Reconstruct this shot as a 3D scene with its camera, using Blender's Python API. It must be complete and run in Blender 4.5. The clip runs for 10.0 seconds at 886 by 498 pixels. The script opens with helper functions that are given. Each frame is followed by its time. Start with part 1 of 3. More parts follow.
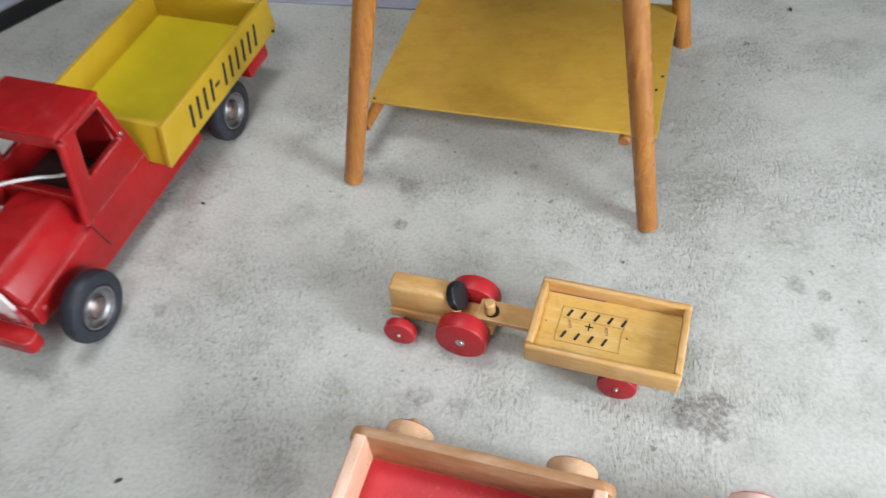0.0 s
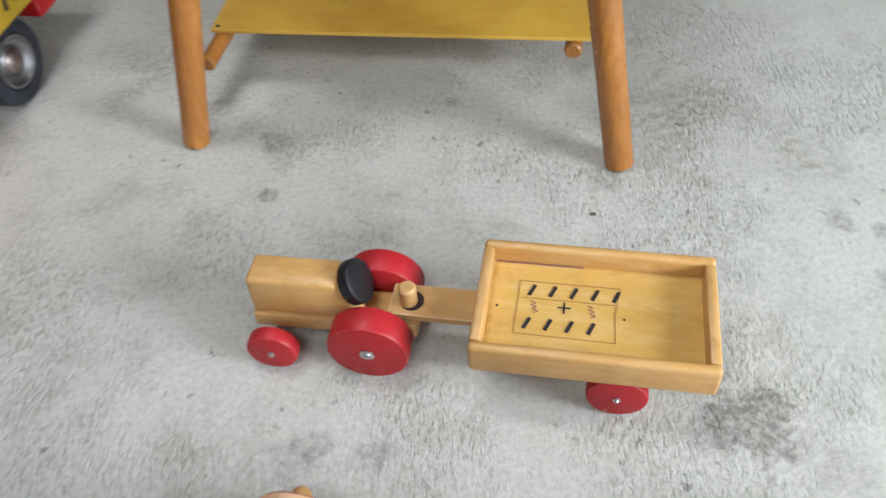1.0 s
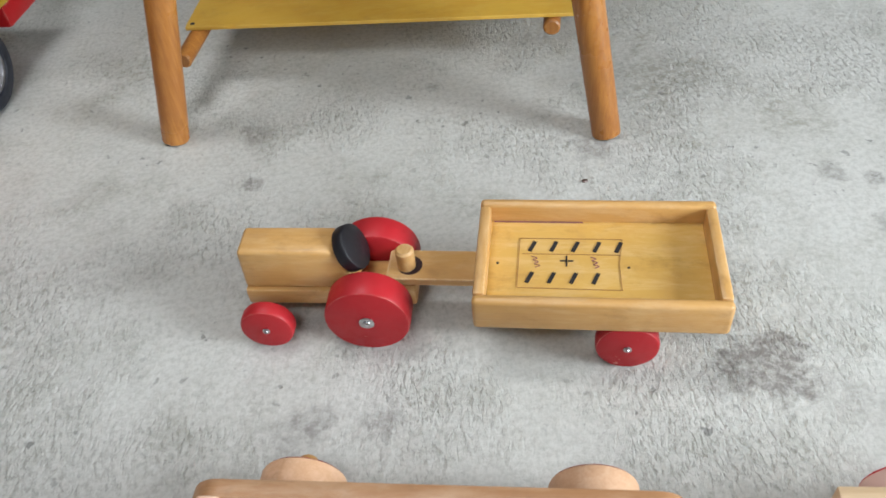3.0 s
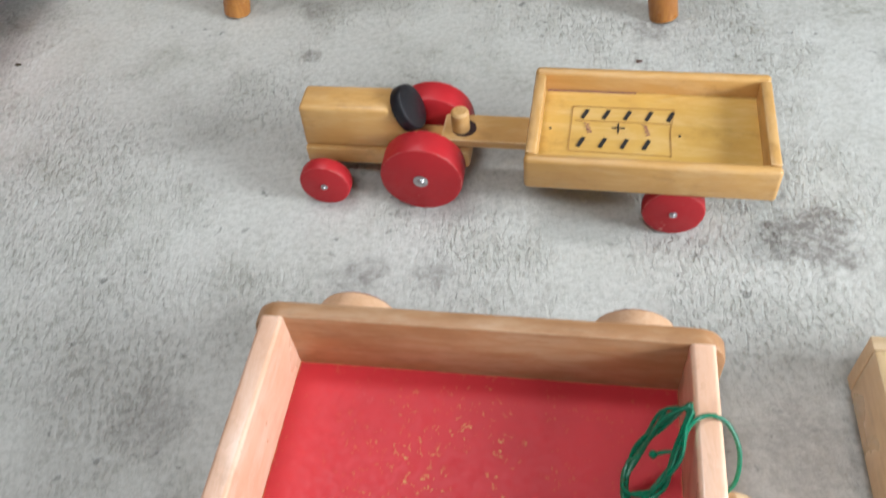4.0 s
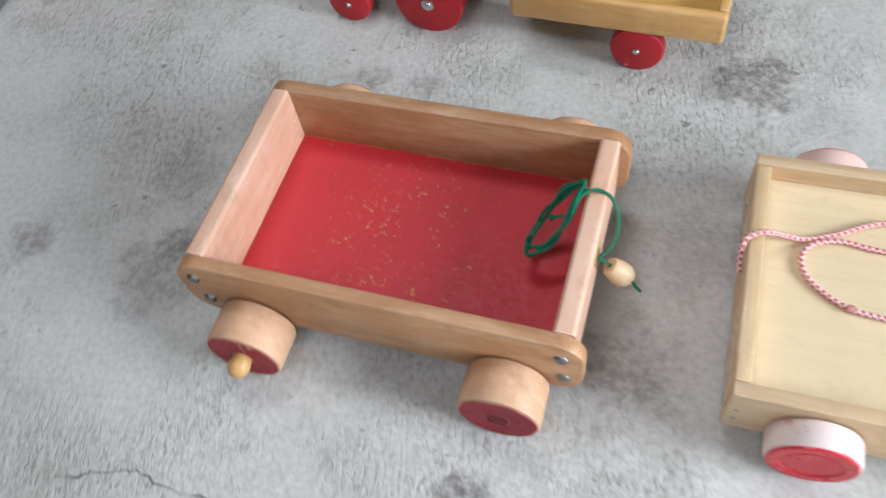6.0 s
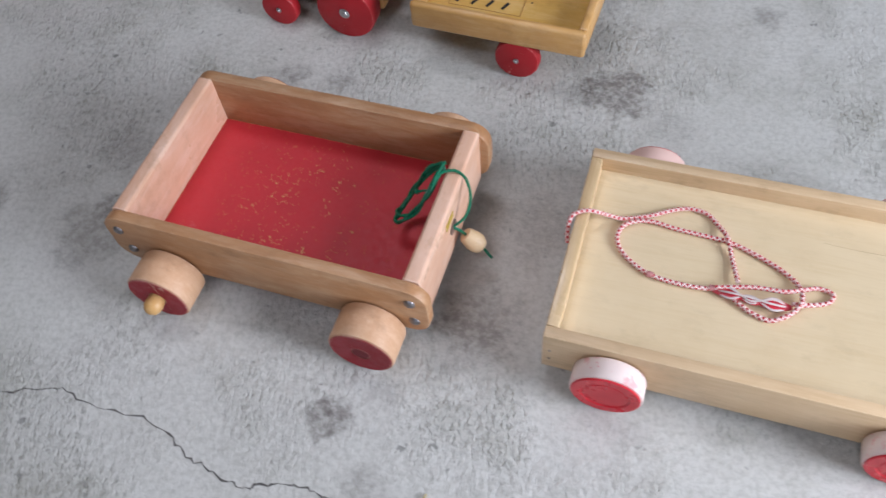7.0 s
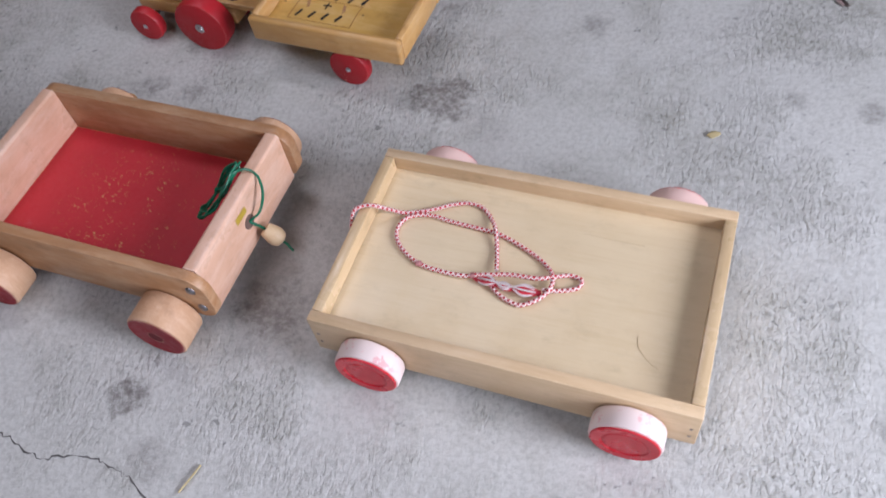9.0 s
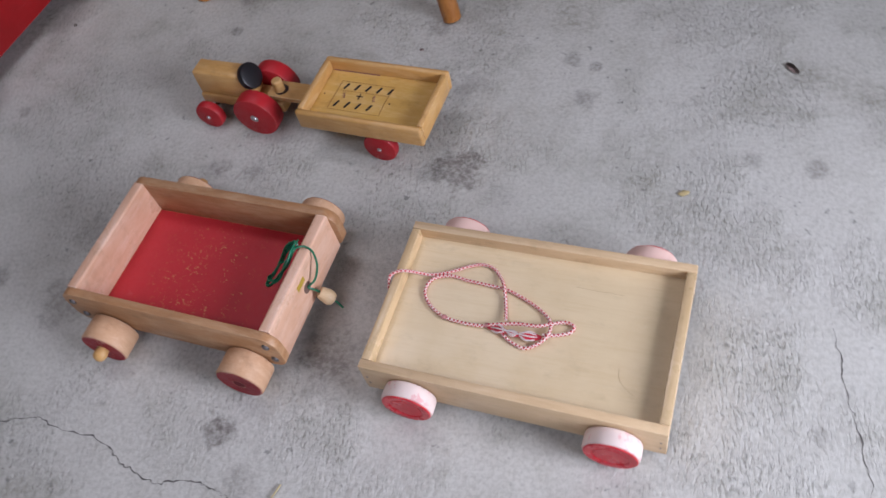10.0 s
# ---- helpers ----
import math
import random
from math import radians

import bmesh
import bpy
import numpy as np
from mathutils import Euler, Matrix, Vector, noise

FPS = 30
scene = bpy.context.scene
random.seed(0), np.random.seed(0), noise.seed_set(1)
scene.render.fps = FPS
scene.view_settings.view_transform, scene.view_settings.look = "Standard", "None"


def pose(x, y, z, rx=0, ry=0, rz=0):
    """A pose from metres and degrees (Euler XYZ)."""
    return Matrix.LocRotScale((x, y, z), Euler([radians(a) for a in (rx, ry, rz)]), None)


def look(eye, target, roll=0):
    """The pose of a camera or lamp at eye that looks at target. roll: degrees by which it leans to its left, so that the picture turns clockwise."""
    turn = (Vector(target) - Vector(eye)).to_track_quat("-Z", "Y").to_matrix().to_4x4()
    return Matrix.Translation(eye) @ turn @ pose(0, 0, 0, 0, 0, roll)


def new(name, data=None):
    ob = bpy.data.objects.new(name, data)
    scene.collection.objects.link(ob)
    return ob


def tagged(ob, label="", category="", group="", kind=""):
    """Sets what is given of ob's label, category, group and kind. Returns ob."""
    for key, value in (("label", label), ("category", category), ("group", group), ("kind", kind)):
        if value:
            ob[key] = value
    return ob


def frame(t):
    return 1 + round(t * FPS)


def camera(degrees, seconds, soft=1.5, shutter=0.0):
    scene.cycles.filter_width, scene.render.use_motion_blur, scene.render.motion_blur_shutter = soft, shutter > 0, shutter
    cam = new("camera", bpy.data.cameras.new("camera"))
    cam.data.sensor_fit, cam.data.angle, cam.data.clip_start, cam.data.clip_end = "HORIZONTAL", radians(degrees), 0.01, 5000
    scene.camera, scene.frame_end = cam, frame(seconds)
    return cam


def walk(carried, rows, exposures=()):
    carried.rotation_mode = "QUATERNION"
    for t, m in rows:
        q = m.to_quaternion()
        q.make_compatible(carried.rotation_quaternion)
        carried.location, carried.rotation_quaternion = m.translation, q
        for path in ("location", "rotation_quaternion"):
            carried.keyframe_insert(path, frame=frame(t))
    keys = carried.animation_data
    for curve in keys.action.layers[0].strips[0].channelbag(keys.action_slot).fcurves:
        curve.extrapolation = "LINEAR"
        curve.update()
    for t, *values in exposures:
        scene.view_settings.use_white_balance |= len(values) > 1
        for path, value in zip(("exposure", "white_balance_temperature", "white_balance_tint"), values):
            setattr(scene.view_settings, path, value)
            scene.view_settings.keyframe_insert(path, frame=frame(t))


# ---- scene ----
cam = camera(57.2, 10.0, soft=1.5, shutter=0.5)
PATH = [
    (0, (0.1202, 0.0397, 1.0299), (-0.0786, 1.3147, -0.4981), -6.95),
    (0.5, (0.1266, 0.1530, 0.8266), (-0.0385, 1.4558, -0.6819), -4.55),
    (1, (0.1039, 0.2638, 0.6665), (0.1122, 1.5753, -0.8435), -5.60),
    (1.5, (0.0833, 0.2989, 0.6196), (0.1640, 1.6096, -0.8889), -6.31),
    (2, (0.0844, 0.3030, 0.6019), (0.1845, 1.5975, -0.9194), -6.51),
    (2.2, (0.0795, 0.2968, 0.5974), (0.2034, 1.6076, -0.9080), -5.19),
    (3.3, (0.0673, 0.2040, 0.6031), (0.1318, 1.6061, -0.8216), -7.16),
    (3.5, (0.0598, 0.2016, 0.6122), (0.0913, 1.5476, -0.8667), -6.94),
    (4, (0.0526, 0.1574, 0.5780), (0.0193, 1.4344, -0.9609), -7.91),
    (4.5, (0.0502, 0.1316, 0.5685), (-0.0228, 1.3628, -1.0060), -9.04),
    (5, (0.0579, 0.1015, 0.5598), (-0.0490, 1.2864, -1.0478), -9.99),
    (5.2, (0.0696, 0.0936, 0.5597), (-0.0582, 1.2631, -1.0577), -10.86),
    (6.3, (0.2025, -0.0366, 0.6750), (-0.0784, 1.0040, -1.0097), -11.35),
    (6.5, (0.2292, -0.0540, 0.6966), (-0.0174, 1.0043, -0.9825), -10.47),
    (7, (0.2804, -0.1017, 0.7190), (0.0517, 0.9835, -0.9453), -7.38),
    (7.5, (0.3629, -0.1134, 0.7060), (0.0523, 0.9958, -0.9289), -8.78),
    (8, (0.4374, -0.1255, 0.7077), (0.0665, 0.9906, -0.9100), -9.96),
    (8.5, (0.5120, -0.1294, 0.7053), (0.1463, 0.9818, -0.9170), -11.39),
    (9, (0.5446, -0.1265, 0.7327), (0.2154, 0.9792, -0.9011), -11.52),
    (9.5, (0.5695, -0.1441, 0.8546), (0.1838, 0.9718, -0.7598), -11.60),
    (10, (0.5984, -0.1823, 0.9370), (0.1849, 0.9174, -0.6816), -17.62),
]
EXPOSURES = [(0, 0.04, 6400, 10), (2.2, 0.0, 6400, 10), (3.5, 0.02, 6400, 10), (4.5, 0.07, 6400, 10), (5.2, 0.04, 6400, 10), (6.3, -0.45, 6150, 15), (7.5, -0.69, 6150, 20), (9.0, -0.82, 6100, 24), (9.5, -0.98, 6150, 24), (10, -0.98, 6250, 24)]
walk(cam, [(t, look(eye, target, roll)) for t, eye, target, roll in PATH], EXPOSURES)

# ---- world, lamps ----
world = bpy.data.worlds.new("sky")
scene.world = world
world.use_nodes = True
wn, wl = world.node_tree.nodes, world.node_tree.links
sky = wn.new("ShaderNodeTexSky")
sky.sky_type, sky.sun_disc = "NISHITA", False
sky.sun_elevation, sky.sun_rotation = radians(50), radians(70)
wl.new(sky.outputs["Color"], wn["Background"].inputs["Color"])
wn["Background"].inputs["Strength"].default_value = 0.1


def opening_light(name, eye, target, width, height, power, colour):
    """An area lamp standing in for daylight through an unseen opening."""
    lamp = bpy.data.lights.new(name, "AREA")
    lamp.shape, lamp.size, lamp.size_y, lamp.energy, lamp.color = "RECTANGLE", width, height, power, colour
    ob = new(name, lamp)
    ob.matrix_world = look(eye, target)
    return ob


opening_light("gate_daylight", (2.02, -0.40, 0.85), (0.3, -0.60, 0.10), 1.2, 0.75, 104, (0.86, 0.94, 1.0))
# overhead lamp placed to suit the shadows; its source is unseen
opening_light("added_overhead_light", (-0.35, 1.26, 2.46), (-0.25, 0.1, 0.0), 0.8, 0.45, 23, (0.95, 0.97, 1.0))
# second overhead lamp, added without a known source to brighten the near floor
opening_light("added_overhead_light", (-0.35, -0.75, 2.46), (-0.2, 0.0, 0.0), 0.8, 0.45, 23, (0.93, 0.96, 1.0))
# weak fill added behind the camera, no known doorway there
opening_light("added_front_fill", (0.3, -2.42, 1.1), (0.0, 0.0, 0.5), 2.2, 2.0, 12, (0.9, 0.95, 1.0))


# ---- materials ----
def material(name, rough=0.6, metal=0.0):
    m = bpy.data.materials.new(name)
    m.use_nodes = True
    n, l = m.node_tree.nodes, m.node_tree.links
    b = n["Principled BSDF"]
    b.inputs["Roughness"].default_value, b.inputs["Metallic"].default_value = rough, metal
    return m, n, l, b


def coords(n, l, scale=(1, 1, 1), kind="Object", turn=0.0):
    tc, mp = n.new("ShaderNodeTexCoord"), n.new("ShaderNodeMapping")
    mp.inputs["Scale"].default_value = scale
    mp.inputs["Rotation"].default_value = (0, 0, turn)
    l.new(tc.outputs[kind], mp.inputs["Vector"])
    return mp.outputs["Vector"]


def noise_tex(n, l, vec, scale, detail=4.0, rough=0.55, distortion=0.0):
    t = n.new("ShaderNodeTexNoise")
    t.inputs["Scale"].default_value, t.inputs["Detail"].default_value = scale, detail
    t.inputs["Roughness"].default_value, t.inputs["Distortion"].default_value = rough, distortion
    l.new(vec, t.inputs["Vector"])
    return t.outputs["Fac"]


def ramp(n, l, fac, lo, hi, a=0.0, b=1.0):
    r = n.new("ShaderNodeMapRange")
    r.interpolation_type = "SMOOTHSTEP"
    for key, v in (("From Min", lo), ("From Max", hi), ("To Min", a), ("To Max", b)):
        r.inputs[key].default_value = v
    l.new(fac, r.inputs["Value"])
    return r.outputs["Result"]


def math_node(n, l, op, a, b=None):
    m = n.new("ShaderNodeMath")
    m.operation = op
    for i, v in enumerate((a, b)):
        if v is None:
            continue
        if isinstance(v, (int, float)):
            m.inputs[i].default_value = v
        else:
            l.new(v, m.inputs[i])
    return m.outputs[0]


def mix(n, l, fac, a, b, mode="MIX"):
    m = n.new("ShaderNodeMix")
    m.data_type, m.blend_type = "RGBA", mode
    for i, v in ((0, fac), (6, a), (7, b)):
        if isinstance(v, tuple):
            m.inputs[i].default_value = (*v, 1)
        elif isinstance(v, (int, float)):
            m.inputs[i].default_value = v
        else:
            l.new(v, m.inputs[i])
    return m.outputs[2]


def bump(n, l, b, height, strength, distance):
    bp = n.new("ShaderNodeBump")
    bp.inputs["Strength"].default_value, bp.inputs["Distance"].default_value = strength, distance
    l.new(height, bp.inputs["Height"])
    l.new(bp.outputs["Normal"], b.inputs["Normal"])


def worn_edges(n, l, vec, radius, amount):
    """Where edges and corners are rubbed, broken up by noise."""
    bev, geo, dot = n.new("ShaderNodeBevel"), n.new("ShaderNodeNewGeometry"), n.new("ShaderNodeVectorMath")
    bev.samples = 6
    bev.inputs["Radius"].default_value = radius
    dot.operation = "DOT_PRODUCT"
    l.new(bev.outputs["Normal"], dot.inputs[0])
    l.new(geo.outputs["Normal"], dot.inputs[1])
    edge = ramp(n, l, dot.outputs["Value"], 0.82, 0.985, 1.0, 0.0)
    return math_node(n, l, "MULTIPLY", edge, ramp(n, l, noise_tex(n, l, vec, 55, 5, 0.7), 0.36, 0.62, 0.0, amount))


def wood(name, light, dark, axis="x", rough=0.5, wear=(0.8, 0.7, 0.55), wear_amount=0.35, contrast=1.0, mottle=0.0, smear=0.4):
    """Varnished wood with its grain along one axis, blotches and rubbed places."""
    m, n, l, b = material(name, rough)
    along = {"x": (3, 45, 45), "y": (45, 3, 45), "z": (45, 45, 3)}[axis]
    grain = noise_tex(n, l, coords(n, l, along), 2.2, 6, 0.62, 0.6)
    fine = noise_tex(n, l, coords(n, l, tuple(3.5 * a for a in along)), 3.0, 3, 0.6)
    blotch = noise_tex(n, l, coords(n, l), 14, 4, 0.6)
    g = math_node(n, l, "ADD", math_node(n, l, "MULTIPLY", grain, 0.65 * contrast), math_node(n, l, "MULTIPLY", fine, 0.35 * contrast))
    col = mix(n, l, ramp(n, l, g, 0.32, 0.66), light, dark)
    tone = ramp(n, l, blotch, 0.35, 0.7, 0.0, 0.45)
    col = mix(n, l, tone, col, dark)
    rub = ramp(n, l, noise_tex(n, l, coords(n, l, tuple(0.35 * a + 8 for a in along)), 3, 6, 0.7), 0.58, 0.74, 0.0, wear_amount)
    col = mix(n, l, rub, col, wear)
    col = mix(n, l, worn_edges(n, l, coords(n, l), 0.0045, 0.85), col, wear)
    if mottle:
        cloud = noise_tex(n, l, coords(n, l, tuple(0.1 * a + 1 for a in along)), 13, 7, 0.72, 0.4)
        col = mix(n, l, ramp(n, l, cloud, 0.42, 0.68, 0.0, mottle), col, wear)
        grime = noise_tex(n, l, coords(n, l), 31, 6, 0.7)
        col = mix(n, l, ramp(n, l, grime, 0.53, 0.74, 0.0, 0.6 * mottle), col, (0.30, 0.17, 0.085))
    smudge = noise_tex(n, l, coords(n, l, tuple(0.12 * a + 6 for a in along)), 3.5, 5, 0.7)
    col = mix(n, l, ramp(n, l, smudge, 0.52, 0.75, 0.0, smear), col, tuple(0.55 * c for c in dark))
    info = n.new("ShaderNodeObjectInfo")
    vary = ramp(n, l, info.outputs["Random"], 0, 1, 0.9, 1.08)
    hsv = n.new("ShaderNodeHueSaturation")
    l.new(vary, hsv.inputs["Value"])
    l.new(col, hsv.inputs["Color"])
    l.new(hsv.outputs["Color"], b.inputs["Base Color"])
    l.new(ramp(n, l, blotch, 0.3, 0.75, rough - 0.1, rough + 0.14), b.inputs["Roughness"])
    bump(n, l, b, g, 0.25, 0.0006)
    return m


def paint(name, colour, chip, chip_scale=60, chip_at=0.66, rough=0.45, tone=0.75, amount=0.8, worn_at=None, relief=0.08, edge=0.003):
    """Old paint over wood or tin: uneven tone, chips and rubbed spots."""
    m, n, l, b = material(name, rough)
    v = coords(n, l)
    big = noise_tex(n, l, v, 9, 5, 0.6)
    col = mix(n, l, ramp(n, l, big, 0.3, 0.7), colour, tuple(c * tone for c in colour))
    speck = noise_tex(n, l, v, chip_scale, 5, 0.65)
    group = noise_tex(n, l, v, 34 if worn_at else 11, 3, 0.5)
    chips = math_node(n, l, "MULTIPLY", ramp(n, l, speck, chip_at, chip_at + 0.035), ramp(n, l, group, 0.40 if worn_at else 0.45, 0.54 if worn_at else 0.62, 0.0, amount))
    if worn_at:
        d = n.new("ShaderNodeVectorMath")
        d.operation = "DISTANCE"
        l.new(v, d.inputs[0])
        d.inputs[1].default_value = worn_at[:3]
        chips = math_node(n, l, "MULTIPLY", chips, ramp(n, l, d.outputs["Value"], 0.2 * worn_at[3], worn_at[3], 1.0, 0.12))
    col = mix(n, l, chips, col, chip)
    col = mix(n, l, worn_edges(n, l, v, edge, 0.75), col, chip)
    scuff = ramp(n, l, noise_tex(n, l, coords(n, l, (1, 1, 4)), 26, 6, 0.75), 0.62, 0.8, 0.0, 0.10)
    col = mix(n, l, scuff, col, (0.75, 0.6, 0.55))
    l.new(col, b.inputs["Base Color"])
    l.new(ramp(n, l, speck, 0.3, 0.8, rough - 0.08, rough + 0.2), b.inputs["Roughness"])
    b.inputs["Specular IOR Level"].default_value = 0.35
    bump(n, l, b, speck, relief, 0.0005)
    return m


def plain(name, colour, rough=0.5, metal=0.0, scale=40, spread=0.2):
    m, n, l, b = material(name, rough, metal)
    v = coords(n, l)
    t = noise_tex(n, l, v, scale, 5, 0.6)
    l.new(mix(n, l, ramp(n, l, t, 0.3, 0.7), colour, tuple(c * (1 - spread) for c in colour)), b.inputs["Base Color"])
    l.new(ramp(n, l, t, 0.3, 0.7, max(rough - 0.08, 0.05), rough + 0.1), b.inputs["Roughness"])
    return m


def braid(name, one, two, per_metre, turns, share=0.5):
    """Cord braided of two colours, from the length along it and the angle round it."""
    m, n, l, b = material(name, 0.8)
    uv = n.new("ShaderNodeUVMap")
    uv.uv_map = "UVMap"
    sep = n.new("ShaderNodeSeparateXYZ")
    l.new(uv.outputs["UV"], sep.inputs[0])
    u, v = math_node(n, l, "MULTIPLY", sep.outputs[0], per_metre), math_node(n, l, "MULTIPLY", sep.outputs[1], turns)
    a = math_node(n, l, "FRACT", math_node(n, l, "ADD", u, v))
    c = math_node(n, l, "FRACT", math_node(n, l, "SUBTRACT", u, v))
    ab = math_node(n, l, "MULTIPLY", math_node(n, l, "GREATER_THAN", a, share), math_node(n, l, "GREATER_THAN", c, share))
    l.new(mix(n, l, ab, one, two), b.inputs["Base Color"])
    wave = math_node(n, l, "ADD", math_node(n, l, "PINGPONG", a, 0.5), math_node(n, l, "PINGPONG", c, 0.5))
    bump(n, l, b, wave, 0.6, 0.001)
    return m


def concrete(name, stains):
    """Broom-finished concrete slab, worn, with speckles and old oil stains."""
    m, n, l, b = material(name, 0.78)
    v = coords(n, l)
    big, mid, fine = noise_tex(n, l, v, 1.7, 4, 0.55), noise_tex(n, l, v, 9, 6, 0.65), noise_tex(n, l, v, 160, 4, 0.7)
    col = mix(n, l, ramp(n, l, big, 0.3, 0.7), (0.575, 0.565, 0.525), (0.495, 0.49, 0.45))
    col = mix(n, l, ramp(n, l, mid, 0.45, 0.75, 0, 0.5), col, (0.36, 0.355, 0.30))
    pale = noise_tex(n, l, v, 22, 5, 0.7)
    col = mix(n, l, ramp(n, l, pale, 0.57, 0.75, 0, 0.5), col, (0.62, 0.62, 0.58))
    col = mix(n, l, ramp(n, l, fine, 0.38, 0.68, 0.0, 0.38), col, (0.27, 0.265, 0.23))
    dirt = noise_tex(n, l, v, 3.2, 6, 0.68, 0.5)
    grain = ramp(n, l, noise_tex(n, l, v, 95, 4, 0.7), 0.36, 0.64, 0.15, 1.0)
    col = mix(n, l, math_node(n, l, "MULTIPLY", grain, ramp(n, l, dirt, 0.50, 0.72, 0, 0.7)), col, (0.19, 0.175, 0.125))
    # small dark pits and specks, in loose groups
    speck = noise_tex(n, l, v, 70, 3, 0.5)
    group = noise_tex(n, l, v, 5.5, 3, 0.6)
    pits = math_node(n, l, "MULTIPLY", ramp(n, l, speck, 0.635, 0.70), ramp(n, l, group, 0.44, 0.66, 0.08, 0.6))
    col = mix(n, l, pits, col, (0.09, 0.09, 0.085))
    # old stains with ragged rims
    warp = noise_tex(n, l, v, 38, 5, 0.75)
    broken = ramp(n, l, noise_tex(n, l, v, 110, 4, 0.7), 0.38, 0.60, 0.4, 1.0)
    for x, y, r, dark in stains:
        d = n.new("ShaderNodeVectorMath")
        d.operation = "DISTANCE"
        l.new(v, d.inputs[0])
        d.inputs[1].default_value = (x, y, 0)
        edge = math_node(n, l, "ADD", math_node(n, l, "DIVIDE", d.outputs["Value"], r), math_node(n, l, "MULTIPLY", math_node(n, l, "SUBTRACT", warp, 0.5), 2.6))
        spot = math_node(n, l, "MULTIPLY", ramp(n, l, edge, 0.45, 1.25, 0.85 * dark, 0.0), broken)
        col = mix(n, l, spot, col, (0.095, 0.075, 0.066))
    broom = noise_tex(n, l, coords(n, l, (1.0, 0.6, 1.0), "Object", radians(-12)), 150, 4, 0.65, 0.0)
    patch = ramp(n, l, noise_tex(n, l, v, 4.5, 4, 0.6), 0.42, 0.60, 0.08, 1.0)
    ridge = noise_tex(n, l, coords(n, l, (1.0, 0.45, 1.0), "Object", radians(-12)), 215, 4, 0.68, 0.0)
    # shade in the broom marks' hollows, darkened into the colour
    groove_shade = math_node(n, l, "MULTIPLY", ramp(n, l, ridge, 0.34, 0.51, 0.48, 0.0), patch)
    l.new(mix(n, l, groove_shade, col, (0.20, 0.19, 0.155)), b.inputs["Base Color"])
    broom = math_node(n, l, "ADD", broom, ramp(n, l, ridge, 0.36, 0.54, 0.0, 0.36))
    broom = math_node(n, l, "MULTIPLY", broom, patch)
    grit = noise_tex(n, l, v, 190, 4, 0.75)
    height = math_node(n, l, "ADD", math_node(n, l, "MULTIPLY", broom, 0.6), math_node(n, l, "ADD", math_node(n, l, "MULTIPLY", grit, 0.3), math_node(n, l, "MULTIPLY", math_node(n, l, "SUBTRACT", mid, math_node(n, l, "MULTIPLY", pits, 0.25)), 0.7)))
    bump(n, l, b, height, 1.0, 0.0034)
    l.new(ramp(n, l, mid, 0.3, 0.7, 0.6, 0.85), b.inputs["Roughness"])
    return m


STAINS = [
    (0.372, 0.603, 0.042, 0.85), (0.322, 0.590, 0.022, 0.45), (0.37, 0.78, 0.03, 0.35), (0.09, 0.173, 0.024, 0.85),
    (0.306, 0.925, 0.028, 0.55), (0.535, 0.826, 0.017, 0.5), (0.556, 0.735, 0.021, 0.5), (-0.089, 0.953, 0.012, 0.7),
    (-0.085, 1.046, 0.024, 0.45), (-0.466, 0.774, 0.014, 0.5),
    (0.873, 0.582, 0.018, 0.6), (0.43, 0.55, 0.03, 0.3), (-0.355, 0.409, 0.026, 0.6), (-0.21, 0.495, 0.035, 0.45),
    (0.29, 0.40, 0.05, 0.35), (0.216, 0.258, 0.04, 0.3), (0.137, 0.107, 0.024, 0.4), (0.03, 0.61, 0.02, 0.5),
    (0.79, 0.6, 0.014, 0.5), (0.572, 0.805, 0.012, 0.5), (0.139, 1.089, 0.012, 0.5),
    (-0.211, 0.371, 0.05, 0.5), (-0.194, 0.408, 0.028, 0.5), (-0.05, 0.608, 0.03, 0.4), (0.226, 0.285, 0.045, 0.5), (0.825, 0.191, 0.014, 0.35),
    (-0.029, 0.624, 0.018, 0.4),
]
CONCRETE = concrete("worn_concrete", STAINS)
CRACK = plain("crack_shadow", (0.16, 0.15, 0.14), 0.95, 0, 60, 0.4)
PLASTER = plain("wall_plaster", (0.27, 0.265, 0.25), 0.9, 0, 6, 0.12)
HONEY = wood("honey_varnished_wood", (0.57, 0.315, 0.10), (0.44, 0.215, 0.06), "x", 0.42, (0.74, 0.54, 0.32), 0.3, 0.7, 0.25)
HONEY_Y = wood("honey_varnished_wood_across", (0.57, 0.315, 0.10), (0.44, 0.215, 0.06), "y", 0.42, (0.74, 0.54, 0.32), 0.3, 0.7, 0.25)
HONEY_PLY = wood("honey_plywood", (0.58, 0.345, 0.085), (0.48, 0.255, 0.05), "x", 0.42, (0.70, 0.50, 0.24), 0.4, 0.6, 0.4)
BEECH = wood("worn_beech", (0.43, 0.213, 0.092), (0.29, 0.132, 0.053), "x", 0.5, (0.54, 0.36, 0.215), 0.4, 0.8, 0.45)
# rubbed beech, also paled and pinked for the strong light from the east
BEECH_Y = wood("worn_beech_across_lit", (0.68, 0.41, 0.275), (0.53, 0.27, 0.155), "y", 0.34, (0.76, 0.54, 0.42), 0.4, 0.7, 0.5, 0.25)
BEECH_WHEEL = wood("beech_wheel_wood", (0.68, 0.43, 0.27), (0.58, 0.33, 0.18), "z", 0.6, (0.75, 0.55, 0.4), 0.3)
BIRCH = wood("pale_birch", (0.70, 0.51, 0.31), (0.57, 0.385, 0.21), "x", 0.45, (0.8, 0.62, 0.4), 0.4, 0.9)
